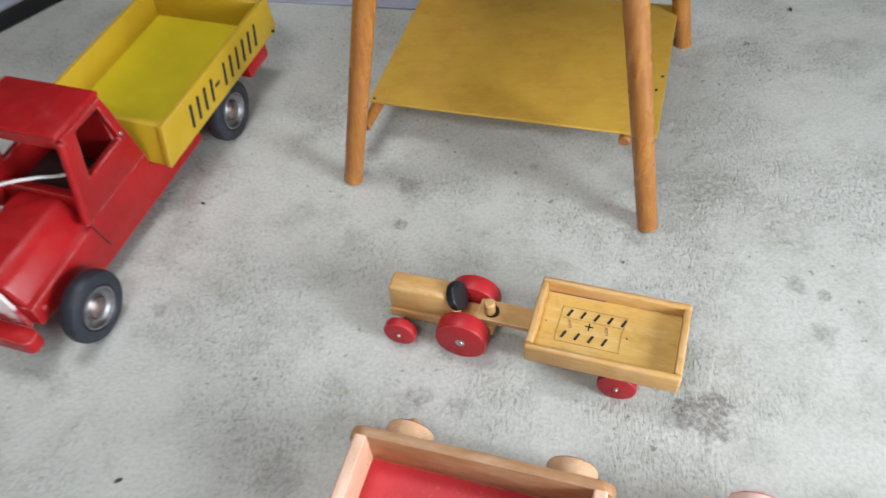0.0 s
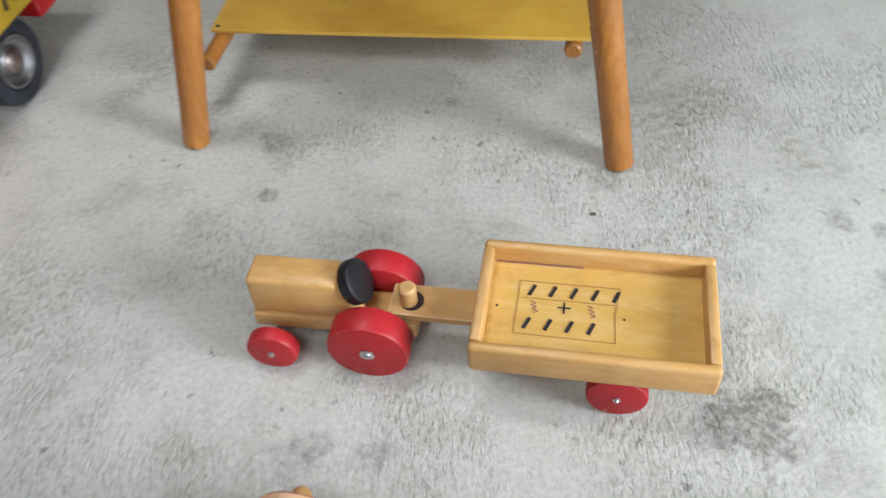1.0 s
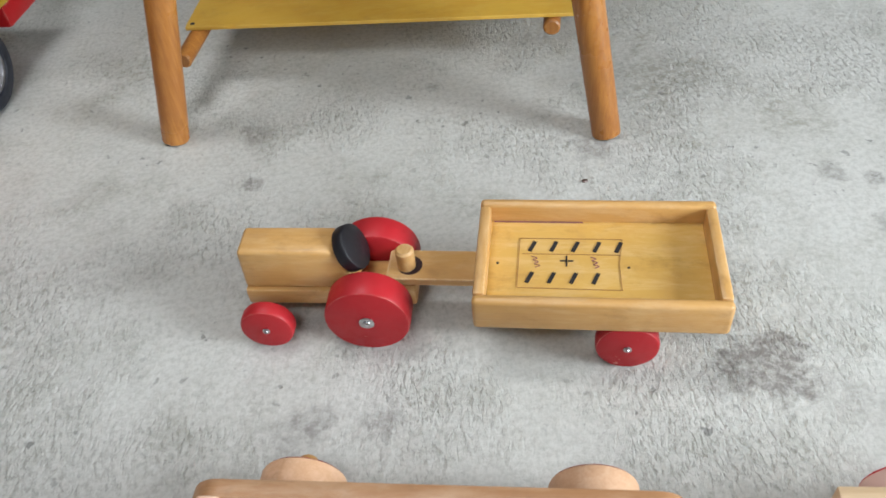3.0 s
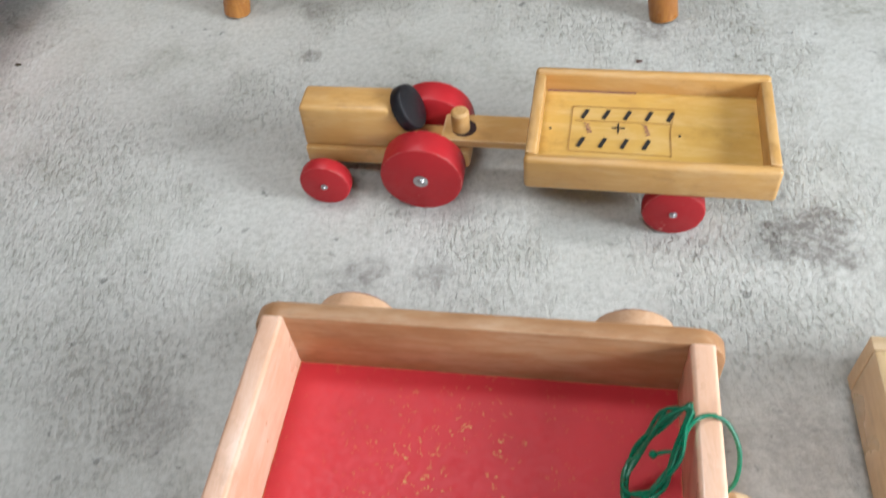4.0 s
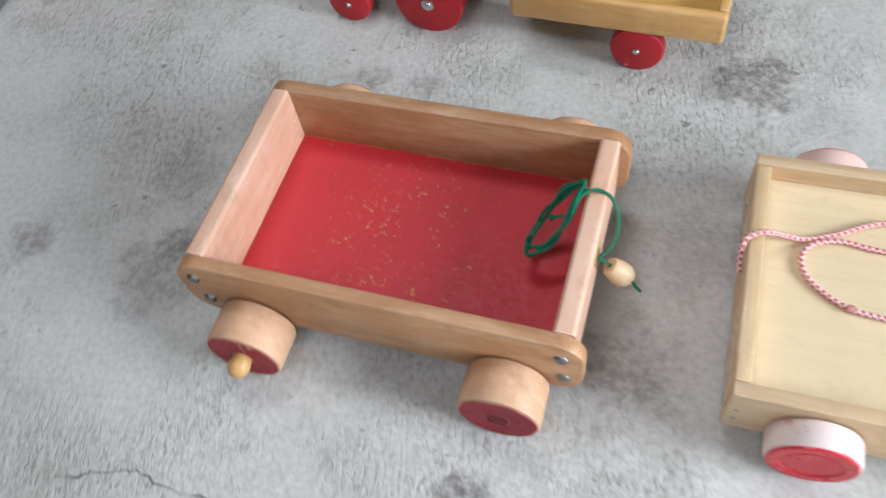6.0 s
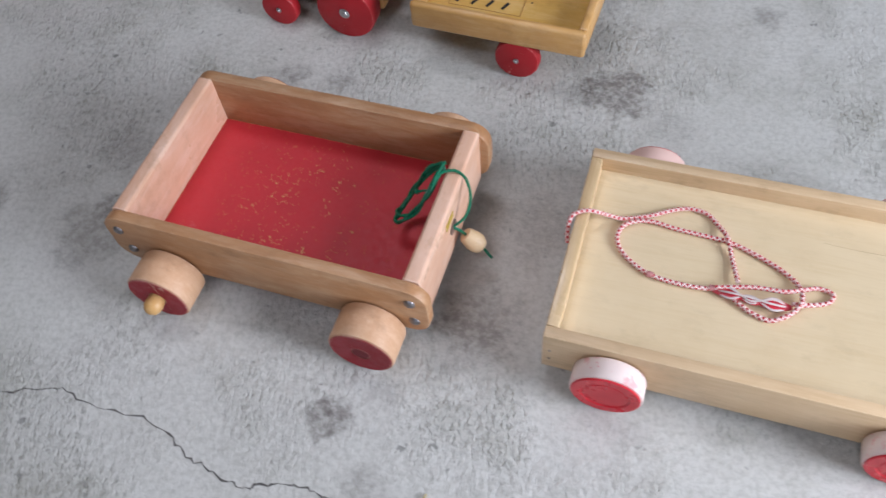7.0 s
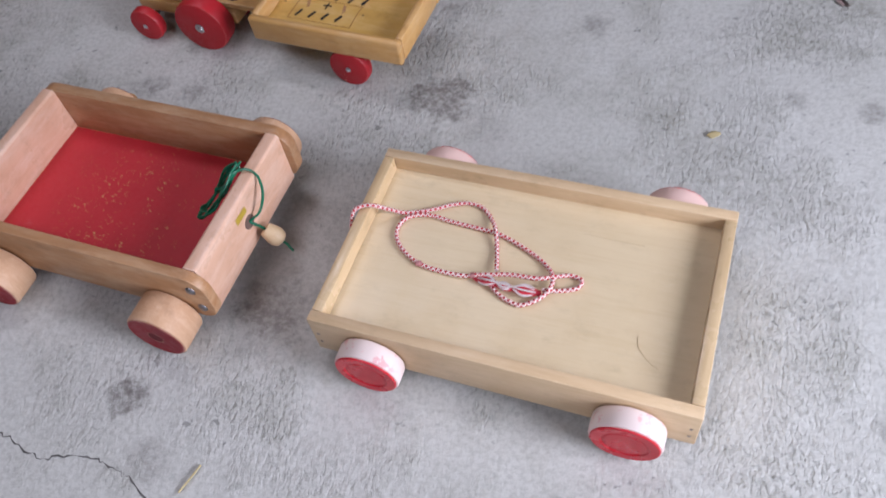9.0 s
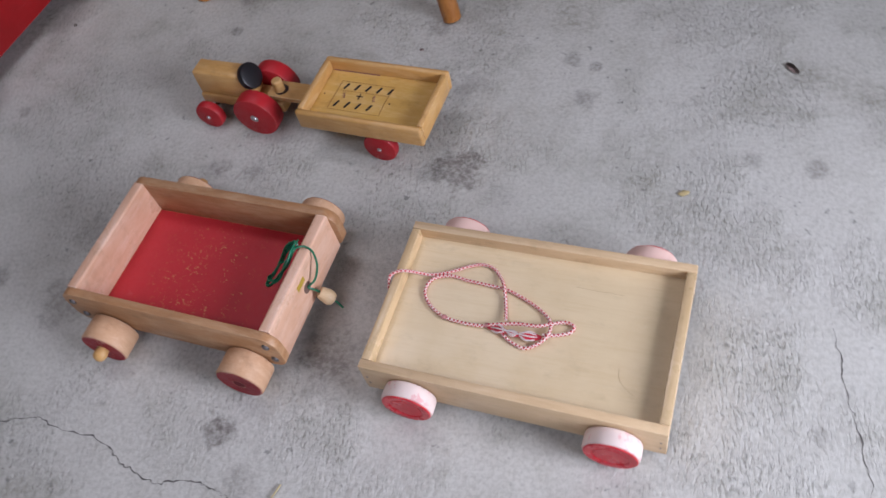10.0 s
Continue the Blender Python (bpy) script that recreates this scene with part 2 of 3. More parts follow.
# base slightly lighter than BIRCH, for the daylight gleam on the end boards
BIRCH_Y = wood("pale_birch_across_lit", (0.72, 0.53, 0.31), (0.60, 0.41, 0.21), "y", 0.3, (0.8, 0.62, 0.4), 0.4, 0.9)
BIRCH_PLY = wood("pale_birch_plywood", (0.79, 0.63, 0.40), (0.70, 0.53, 0.305), "x", 0.4, (0.82, 0.68, 0.47), 0.35, 0.8, 0.12, 0.22)
LEG_WOOD = wood("orange_varnished_leg_wood", (0.47, 0.20, 0.046), (0.32, 0.115, 0.024), "z", 0.32, (0.66, 0.34, 0.1), 0.2)
SHELF_PLY = wood("amber_plywood", (0.66, 0.39, 0.055), (0.54, 0.27, 0.03), "x", 0.4, (0.72, 0.48, 0.11), 0.2, 0.6, 0.3, 0.2)
RED_WHEEL = paint("red_wheel_paint", (0.46, 0.018, 0.024), (0.66, 0.36, 0.29), 90, 0.655, 0.46, 0.78, 0.6)
RED_FACE = paint("dark_red_face_paint", (0.33, 0.016, 0.026), (0.6, 0.33, 0.26), 80, 0.63, 0.55)
RED_TRAY = paint("red_tray_paint", (0.53, 0.026, 0.034), (0.56, 0.33, 0.12), 230, 0.59, 0.5, 0.82, 0.85, (-0.005, -0.005, 0.04, 0.11), 0.02)
RED_TRUCK = paint("red_truck_paint", (0.40, 0.009, 0.011), (0.60, 0.36, 0.31), 55, 0.70, 0.36, 0.72, edge=0.006)
RED_GLOSS = plain("red_gloss_paint", (0.62, 0.012, 0.025), 0.3, 0, 30, 0.15)
YELLOW = paint("yellow_truck_paint", (0.53, 0.33, 0.016), (0.50, 0.36, 0.20), 55, 0.66, 0.42, 0.85, edge=0.005)
YELLOW_FLOOR = paint("lemon_truck_paint", (0.58, 0.46, 0.015), (0.45, 0.35, 0.1), 45, 0.72, 0.4, 0.9)
PINK = paint("whitewashed_pink_paint", (0.74, 0.50, 0.43), (0.62, 0.10, 0.11), 40, 0.63, 0.6, 0.95)
WHITE_RIM = paint("white_wheel_paint", (0.77, 0.63, 0.58), (0.70, 0.33, 0.33), 60, 0.56, 0.55, 0.95)
BLACK = plain("black_lacquer", (0.011, 0.010, 0.013), 0.4, 0, 60, 0.3)
RUBBER = plain("grey_black_rubber", (0.019, 0.021, 0.032), 0.5, 0, 50, 0.35)
STEEL = plain("dull_steel", (0.62, 0.62, 0.63), 0.3, 1.0, 90, 0.25)
RUSTY = plain("tarnished_steel", (0.40, 0.31, 0.29), 0.38, 1.0, 90, 0.4)
BOLT = plain("dull_bolt_steel", (0.30, 0.28, 0.28), 0.45, 1.0, 120, 0.4)
# wood and red darkened for the shade inside drilled holes
HOLE_WOOD = plain("shaded_hole_wood", (0.17, 0.10, 0.075), 0.8)
HOLE_RED = plain("shaded_hole_red", (0.16, 0.01, 0.014), 0.8)
INK = plain("black_ink", (0.018, 0.016, 0.015), 0.7)
SCRIBBLE = plain("faded_purple_pen", (0.30, 0.12, 0.11), 0.7)
PENCIL = plain("faint_pen_line", (0.40, 0.20, 0.06), 0.7)
SCRATCH = plain("old_scratch", (0.60, 0.45, 0.26), 0.7)
RIM = plain("tarnished_rim_steel", (0.36, 0.35, 0.36), 0.42, 1.0, 70, 0.4)
KNOT = plain("pink_braid_knot", (0.64, 0.27, 0.26), 0.8, 0, 400, 0.45)
# near-black for seam and knots, and for shade painted into recesses
DARK = plain("dark_marks_and_inside_shade", (0.03, 0.012, 0.012), 0.8)
GREEN = plain("green_plastic_cord", (0.004, 0.17, 0.085), 0.3, 0, 120, 0.35)
RED_WHITE = braid("red_white_braid", (0.80, 0.64, 0.60), (0.50, 0.04, 0.045), 190, 2, 0.33)
WHITE_CORD = braid("white_cord", (0.66, 0.65, 0.63), (0.5, 0.5, 0.49), 300, 2)
GOLD = plain("gold_foil", (0.55, 0.37, 0.04), 0.4, 0.0)
LAVENDER = plain("lavender_grey_surface", (0.36, 0.35, 0.43), 0.6, 0, 8, 0.15)
LEAF = plain("dry_leaf", (0.07, 0.055, 0.03), 0.8)
CHAFF = plain("dry_straw", (0.5, 0.40, 0.2), 0.8)


# ---- mesh helpers ----
def part(name, bm, mat, parent=None, label="", smooth=True):
    bmesh.ops.recalc_face_normals(bm, faces=bm.faces)
    mesh = bpy.data.meshes.new(name)
    bm.to_mesh(mesh)
    bm.free()
    mesh.materials.append(mat)
    if smooth:
        mesh.shade_smooth()
        mesh.set_sharp_from_angle(angle=radians(38))
    ob = new(name, mesh)
    ob.parent = parent
    return tagged(ob, label)


def thing(name, m, label, category, group=""):
    ob = new(name)
    ob.matrix_world = m
    ob.empty_display_size = 0.05
    return tagged(ob, label, category, group)


def round_edges(bm, r, segments=2):
    if r > 0:
        bmesh.ops.bevel(bm, geom=bm.edges[:], offset=r, segments=segments, profile=0.5, affect="EDGES", clamp_overlap=True)
    return bm


def slab(x0, x1, y0, y1, z0, z1, r=0.0, segments=2):
    bm = bmesh.new()
    bmesh.ops.create_cube(bm, size=1.0, matrix=Matrix.LocRotScale(((x0 + x1) / 2, (y0 + y1) / 2, (z0 + z1) / 2), None, (x1 - x0, y1 - y0, z1 - z0)))
    return round_edges(bm, r, segments)


def prism(outline, plane, a, b, r=0.0, segments=2):
    """An outline, given in two axes ("xz", "yz" or "xy"), drawn out along the third from a to b."""
    bm = bmesh.new()
    spot = {"xz": lambda p, q: (p[0], q, p[1]), "yz": lambda p, q: (q, p[0], p[1]), "xy": lambda p, q: (p[0], p[1], q)}[plane]
    lo, hi = [bm.verts.new(spot(p, a)) for p in outline], [bm.verts.new(spot(p, b)) for p in outline]
    bm.faces.new(lo), bm.faces.new(hi)
    for i in range(len(outline)):
        j = (i + 1) % len(outline)
        bm.faces.new((lo[i], lo[j], hi[j], hi[i]))
    bmesh.ops.recalc_face_normals(bm, faces=bm.faces)
    return round_edges(bm, r, segments)


def window_frame_mesh(outer, inner, a, b, r=0.0):
    """A ring between two outlines of as many corners, in the yz plane, from x = a to x = b."""
    bm = bmesh.new()
    n = len(outer)
    rings = [[bm.verts.new((x, *p)) for p in line] for x in (a, b) for line in (outer, inner)]
    o0, i0, o1, i1 = rings
    for k in range(n):
        j = (k + 1) % n
        for q in ((o0[k], o0[j], i0[j], i0[k]), (o1[k], o1[j], i1[j], i1[k]), (o0[k], o0[j], o1[j], o1[k]), (i0[k], i0[j], i1[j], i1[k])):
            bm.faces.new(q)
    bmesh.ops.recalc_face_normals(bm, faces=bm.faces)
    return round_edges(bm, r)


def rounded_rect(x0, x1, z0, z1, r, steps=6):
    pts = []
    for cx, cz, a0 in ((x1 - r, z1 - r, 0), (x0 + r, z1 - r, 90), (x0 + r, z0 + r, 180), (x1 - r, z0 + r, 270)):
        for k in range(steps + 1):
            a = radians(a0 + 90 * k / steps)
            pts.append((cx + r * math.cos(a), cz + r * math.sin(a)))
    return pts


def lathe(profile, centre, axis, segments=40):
    """Turns (distance along the axis, radius) pairs round an axis through centre."""
    bm = bmesh.new()
    turn = Vector(axis).normalized().to_track_quat("Z", "Y").to_matrix().to_4x4()
    m = Matrix.Translation(centre) @ turn
    rings = []
    for d, r in profile:
        if r < 1e-6:
            rings.append([bm.verts.new(m @ Vector((0, 0, d)))])
        else:
            rings.append([bm.verts.new(m @ Vector((r * math.cos(2 * math.pi * k / segments), r * math.sin(2 * math.pi * k / segments), d))) for k in range(segments)])
    for p, q in zip(rings, rings[1:]):
        for k in range(segments):
            j = (k + 1) % segments
            if len(p) == 1 and len(q) == 1:
                continue
            if len(p) == 1:
                bm.faces.new((p[0], q[k], q[j]))
            elif len(q) == 1:
                bm.faces.new((p[k], p[j], q[0]))
            else:
                bm.faces.new((p[k], p[j], q[j], q[k]))
    return bm


def disc(centre, axis, r, depth, edge=0.002, segments=40):
    """A solid turned disc whose near face is at centre and which reaches back along axis."""
    e = edge
    return lathe([(0, 0), (0, r - e), (0.3 * e, r - 0.3 * e), (e, r), (depth - e, r), (depth - 0.3 * e, r - 0.3 * e), (depth, r - e), (depth, 0)], centre, axis, segments)


def rod(a, b, r0, r1=None, edge=0.002, segments=24):
    a, b = Vector(a), Vector(b)
    r1 = r0 if r1 is None else r1
    d = (b - a).length
    return lathe([(0, 0), (0, r0 - edge), (edge, r0), (d - edge, r1), (d, r1 - edge), (d, 0)], a, b - a, segments)


def smooth_path(points, steps=8):
    pts = [Vector(p) for p in points]
    pts = [2 * pts[0] - pts[1], *pts, 2 * pts[-1] - pts[-2]]
    out = []
    for i in range(1, len(pts) - 2):
        p0, p1, p2, p3 = pts[i - 1:i + 3]
        for k in range(steps):
            t = k / steps
            out.append(0.5 * (2 * p1 + (p2 - p0) * t + (2 * p0 - 5 * p1 + 4 * p2 - p3) * t * t + (3 * p1 - p0 - 3 * p2 + p3) * t ** 3))
    out.append(pts[-2])
    return out


def cord(points, r, steps=8, sides=10, flat=1.0):
    """A cord swept along a smooth path, with its length and turn as UV."""
    path = smooth_path(points, steps)
    bm = bmesh.new()
    uv = bm.loops.layers.uv.new("UVMap")
    up, rings, length = Vector((0, 0, 1)), [], 0.0
    for i, p in enumerate(path):
        way = (path[min(i + 1, len(path) - 1)] - path[max(i - 1, 0)]).normalized()
        side = way.cross(up)
        side = side.normalized() if side.length > 1e-4 else Vector((1, 0, 0))
        top = side.cross(way).normalized()
        up = top
        length += (p - path[i - 1]).length if i else 0.0
        rings.append(([bm.verts.new(p + r * (math.cos(2 * math.pi * k / sides) * side + flat * math.sin(2 * math.pi * k / sides) * top)) for k in range(sides)], length))
    for (p, u0), (q, u1) in zip(rings, rings[1:]):
        for k in range(sides):
            j = (k + 1) % sides
            f = bm.faces.new((p[k], p[j], q[j], q[k]))
            for loop, t in zip(f.loops, ((u0, k / sides), (u0, (k + 1) / sides), (u1, (k + 1) / sides), (u1, k / sides))):
                loop[uv].uv = t
    bm.faces.new(rings[0][0]), bm.faces.new(rings[-1][0])
    return bm


def bar(a, b, width, up, thick=0.0004):
    """A flat pen stroke from a to b on a surface whose normal is up."""
    a, b, up = Vector(a), Vector(b), Vector(up)
    side = (b - a).cross(up).normalized() * width / 2
    bm = bmesh.new()
    lo = [bm.verts.new(p) for p in (a - side, b - side, b + side, a + side)]
    hi = [bm.verts.new(v.co + up * thick) for v in lo]
    bm.faces.new(lo), bm.faces.new(hi)
    for i in range(4):
        bm.faces.new((lo[i], lo[(i + 1) % 4], hi[(i + 1) % 4], hi[i]))
    return bm


# ---- the building ----
def structure(name, bm, mat, label):
    return tagged(part(name, bm, mat, None, label, False), kind="structure")


def blocks(*boxes):
    bm = bmesh.new()
    for x0, x1, y0, y1, z0, z1 in boxes:
        bmesh.ops.create_cube(bm, size=1.0, matrix=Matrix.LocRotScale(((x0 + x1) / 2, (y0 + y1) / 2, (z0 + z1) / 2), None, (x1 - x0, y1 - y0, z1 - z0)))
    return bm


structure("floor", slab(-3.5, 2.1, -2.5, 4.5, -0.15, 0.0), CONCRETE, "worn grey concrete floor with stains and cracks")
# walls and ceiling are unseen additions that enclose and shape the light
structure("wall_west", slab(-3.7, -3.5, -2.7, 4.7, -0.15, 2.5), PLASTER, "plain grey plastered wall, added unseen")
structure("wall_north", slab(-3.5, 2.1, 4.5, 4.7, -0.15, 2.5), PLASTER, "plain grey plastered wall, added unseen")
structure("wall_east", blocks((2.1, 2.3, -2.7, -1.05, -0.15, 2.5), (2.1, 2.3, 0.25, 4.7, -0.15, 2.5), (2.1, 2.3, -1.05, 0.25, 1.3, 2.5), (2.1, 2.3, -1.05, 0.25, -0.15, 0.4)), PLASTER, "grey plastered wall, added unseen, open for the east lamp")
structure("wall_south", blocks((-3.5, -0.8, -2.7, -2.5, -0.15, 2.5), (1.4, 2.1, -2.7, -2.5, -0.15, 2.5), (-0.8, 1.4, -2.7, -2.5, 2.1, 2.5)), PLASTER, "grey plastered wall, added unseen, open for the front fill")
structure("ceiling", blocks((-3.7, 2.3, -2.7, -1.05, 2.5, 2.7), (-3.7, 2.3, -0.45, 1.0, 2.5, 2.7), (-3.7, 2.3, 1.6, 4.7, 2.5, 2.7), (-3.7, -0.85, 1.0, 1.6, 2.5, 2.7), (0.15, 2.3, 1.0, 1.6, 2.5, 2.7), (-3.7, -0.85, -1.05, -0.45, 2.5, 2.7), (0.15, 2.3, -1.05, -0.45, 2.5, 2.7)), PLASTER, "plain grey ceiling, added unseen, open for the overhead lamps")


def crack(points, width, seed):
    """A ragged dark crack that runs over the floor."""
    rng = random.Random(seed)
    path = []
    for (x0, y0), (x1, y1) in zip(points, points[1:]):
        for k in range(5):
            t = k / 5
            path.append(Vector((x0 + (x1 - x0) * t + rng.uniform(-0.0022, 0.0022), y0 + (y1 - y0) * t + rng.uniform(-0.0022, 0.0022), 0)))
    bm, last = bmesh.new(), None
    for i, p in enumerate(path):
        way = (path[min(i + 1, len(path) - 1)] - path[max(i - 1, 0)]).normalized()
        side = Vector((-way.y, way.x, 0)) * width * rng.choice((0.2, 0.35, 0.5, 0.8, 1.1)) / 2
        pair = [bm.verts.new(p + side + Vector((0, 0, 0.0005))), bm.verts.new(p - side + Vector((0, 0, 0.0005)))]
        if last:
            bm.faces.new((last[0], last[1], pair[1], pair[0]))
        last = pair
    return structure("floor_crack", bm, CRACK, "thin dark crack in the concrete floor")


crack([(-0.255, 0.172), (-0.191, 0.182), (-0.175, 0.181), (-0.138, 0.163), (-0.09, 0.16), (-0.058, 0.142), (-0.036, 0.124), (-0.009, 0.113), (0.012, 0.102), (0.033, 0.1), (0.056, 0.105), (0.084, 0.104), (0.103, 0.097), (0.128, 0.086), (0.16, 0.06), (0.19, 0.02)], 0.0021, 3)
crack([(0.856, 0.33), (0.859, 0.289), (0.858, 0.253), (0.862, 0.219), (0.865, 0.186), (0.866, 0.16), (0.868, 0.136), (0.86, 0.08)], 0.0014, 5)


# ---- toy tractor and trailer ----
def screw(parent, at, axis, r, mat=STEEL):
    """A round-headed screw on a washer."""
    at, axis = Vector(at), Vector(axis)
    w = part("washer", lathe([(0, 0), (0, r), (0.0008, r), (0.0012, r * 0.85), (0.0012, 0)], at, axis, 20), mat, parent, "steel washer")
    part("screw", lathe([(0.001, r * 0.55), (0.002, r * 0.5), (0.003, r * 0.3), (0.0034, 0)], at, axis, 16), mat, w)


def red_wheel(parent, x, y, z, way, r, depth, washer):
    w = part("wheel", disc((x, y, z), (0, -way, 0), r, depth, 0.0035), RED_WHEEL, parent, "red painted wooden wheel, rubbed at the rim")
    screw(w, (x, y + way * 0.0003, z), (0, way, 0), washer)


tractor = thing("toy_tractor", pose(-0.0665, 0.711, 0, 0, 0, -13.0), "honey wooden toy tractor with red wheels on concrete", "toy tractor")
part("chassis", slab(-0.022, 0.138, 0.029, 0.069, 0.029, 0.048, 0.003), HONEY, tractor)
part("hood", prism([(-0.0215, 0.0482), (0.086, 0.0482), (0.086, 0.056), (0.066, 0.0955), (-0.0195, 0.0955)], "xz", 0.0322, 0.0658, 0.0038, 3), HONEY, tractor)
part("steering_wheel", disc((0.0868, 0.049, 0.0875), (-0.885, 0, -0.465), 0.0218, 0.0125, 0.0025), BLACK, tractor, "black lacquered steering wheel")
part("hitch_pin", rod((0.129, 0.049, 0.044), (0.129, 0.049, 0.083), 0.0085), HONEY_Y, tractor, "round wooden hitch pin")
for side, way in ((0.0, -1), (0.098, 1)):
    red_wheel(tractor, 0.0, side, 0.025, way, 0.025, 0.016, 0.0035)
    red_wheel(tractor, 0.096, side, 0.039, way, 0.039, 0.028, 0.007)
for x, z in ((0.0, 0.025), (0.096, 0.039)):
    part("axle", rod((x, 0.014, z), (x, 0.084, z), 0.004), STEEL, tractor)

trailer = thing("toy_trailer", pose(0.2365, 0.6898, 0, 0, 0, -14.05), "honey wooden toy trailer with pen marks, hitched to tractor", "toy trailer")
L, W = 0.1064, 0.0640
part("tray_floor", slab(-L + 0.004, L - 0.004, -W + 0.004, W - 0.004, 0.0555, 0.0655), HONEY_PLY, trailer, "golden plywood tray floor")
for s in (-1, 1):
    part("side_board", slab(-L, L, min(s * W, s * (W - 0.0105)), max(s * W, s * (W - 0.0105)), 0.0505, 0.086, 0.0042, 3), HONEY, trailer)
    part("end_board", slab(min(s * (L - 0.0002), s * (L - 0.0105)), max(s * (L - 0.0002), s * (L - 0.0105)), -W + 0.0103, W - 0.0103, 0.052, 0.0857, 0.003), HONEY_Y, trailer)
bar_bm = prism(rounded_rect(-0.188, -0.098, -0.018, 0.018, 0.003), "xy", 0.0535, 0.061)
part("drawbar", bar_bm, HONEY, trailer, "flat wooden drawbar over the hitch pin")
# flat dark disc paints the shade inside the pin hole
part("hole", lathe([(0, 0), (0, 0.0115), (0.0004, 0.0115), (0.0004, 0)], (-0.168, -0.001, 0.061), (0, 0, 1), 28), DARK, trailer, "dark disc for the shaded worn pin hole")
part("axle_block", slab(0.009, 0.043, -0.0468, 0.0468, 0.02, 0.0553, 0.002), HONEY, trailer)
for s in (-1, 1):
    red_wheel(trailer, 0.0255, s * 0.0632, 0.0275, s, 0.0275, 0.016, 0.0035)
# pen strokes stand for the handwritten lines
TOP = (0, 0, 1)
for row_y, x0, count, pitch in ((0.021, -0.060, 5, 0.0192), (-0.017, -0.062, 4, 0.0192)):
    for k in range(count):
        x = x0 + k * pitch
        part("pen_mark", bar((x, row_y - 0.0062, 0.0657), (x + 0.005, row_y + 0.0062, 0.0657), 0.0036, TOP), INK, trailer, "black pen bar")
part("plus_mark", bar((-0.033, 0.0035, 0.0657), (-0.021, 0.0035, 0.0657), 0.0016, TOP), INK, trailer, "black pen plus stroke")
part("plus_mark", bar((-0.027, -0.003, 0.0657), (-0.027, 0.0095, 0.0657), 0.0016, TOP), INK, trailer, "black pen plus stroke")
for a, b in (((-0.069, 0.031), (0.023, 0.031)), ((-0.07, -0.029), (0.02, -0.030)), ((-0.069, 0.031), (-0.07, -0.029)), ((0.023, 0.031), (0.019, 0.0)), ((0.019, 0.0), (0.02, -0.030)), ((-0.066, 0.0115), (0.02, 0.0115))):
    part("pencil_line", bar((*a, 0.0657), (*b, 0.0657), 0.0006, TOP), PENCIL, trailer, "faint brown pen line")
for x0 in (-0.058, -0.006):
    zigzag = [(x0 + 0.0045 * (k % 2) + 0.0006 * k, 0.0085 - 0.0022 * k, 0.0659) for k in range(7)]
    part("scribble", cord(zigzag, 0.0004, 3, 5), SCRIBBLE, trailer, "faint purple-brown scribble")
part("stain_line", bar((-0.094, 0.0525, 0.0657), (-0.012, 0.0525, 0.0657), 0.0016, TOP), SCRIBBLE, trailer, "thin purple stain along the board")
for x, y in ((-0.088, 0.0), (0.027, -0.003)):
    part("nail", lathe([(0, 0), (0, 0.0014), (0.0004, 0.001), (0.0004, 0)], (x, y, 0.0655), TOP, 10), INK, trailer)


# ---- wooden wagon with a red tray ----
wagon = thing("toy_wagon", pose(0.0414, 0.3862, 0, 0, 0, -12.5), "beech toy wagon with worn red painted tray", "toy wagon")
part("tray_floor", slab(-0.1433, 0.1433, -0.0907, 0.0907, 0.032, 0.042), RED_TRAY, wagon, "red painted tray floor with chipped specks")
for s in (-1, 1):
    y0, y1 = (-0.1035, -0.0910) if s < 0 else (0.0910, 0.1055)
    board = part("side_board", prism(rounded_rect(-0.170, 0.170, 0.032, 0.1025, 0.022), "xz", y0, y1, 0.002), BEECH, wagon, "beech side board with rounded corners")
    for x, z in ((-0.154, 0.083), (-0.150, 0.052), (0.153, 0.083), (0.155, 0.052)):
        part("bolt", lathe([(0, 0.0056), (0.0012, 0.0052), (0.0026, 0.0035), (0.0031, 0)], (x, y1 if s > 0 else y0, z), (0, s, 0), 18), BOLT, board, "domed dull steel bolt head")
    x0, x1 = sorted((s * 0.1435, s * 0.1605))
    part("end_board", prism(rounded_rect(x0, x1, 0.030, 0.1028, 0.0035), "xz", -0.0914, 0.0914, 0.0), BEECH_Y, wagon, "beech end board, rubbed, colour paled for side light")
    for x in (-0.108, 0.112):
        y = s * 0.1045 if s < 0 else 0.1065
        wheel = part("wheel", disc((x, y, 0.0335), (0, s, 0), 0.0335, 0.037, 0.003), BEECH_WHEEL, wagon, "thick beech wheel")
        part("painted_face", lathe([(0, 0.0085), (0, 0.0318), (0.0006, 0.0312), (0.0006, 0.0092)], (x, y + s * 0.037, 0.0335), (0, s, 0), 40), RED_FACE, wheel, "dark red painted wheel face")
        if x < 0:
            part("axle_peg", lathe([(0, 0.0078), (0.004, 0.0088), (0.008, 0.0095), (0.0125, 0.009), (0.0165, 0.0066), (0.0185, 0.003), (0.019, 0)], (x, y + s * 0.037, 0.0335), (0, s, 0), 24), HONEY, wheel, "rounded wooden axle peg")
        else:
            part("axle_hole", lathe([(0, 0), (0, 0.0085), (0.0004, 0.0085), (0.0004, 0)], (x, y + s * 0.037, 0.0335), (0, s, 0), 24), HOLE_RED, wheel, "empty red axle hole")
for x in (-0.108, 0.112):
    part("axle", rod((x, -0.10, 0.0245), (x, 0.10, 0.0245), 0.0065), BEECH_Y, wagon)
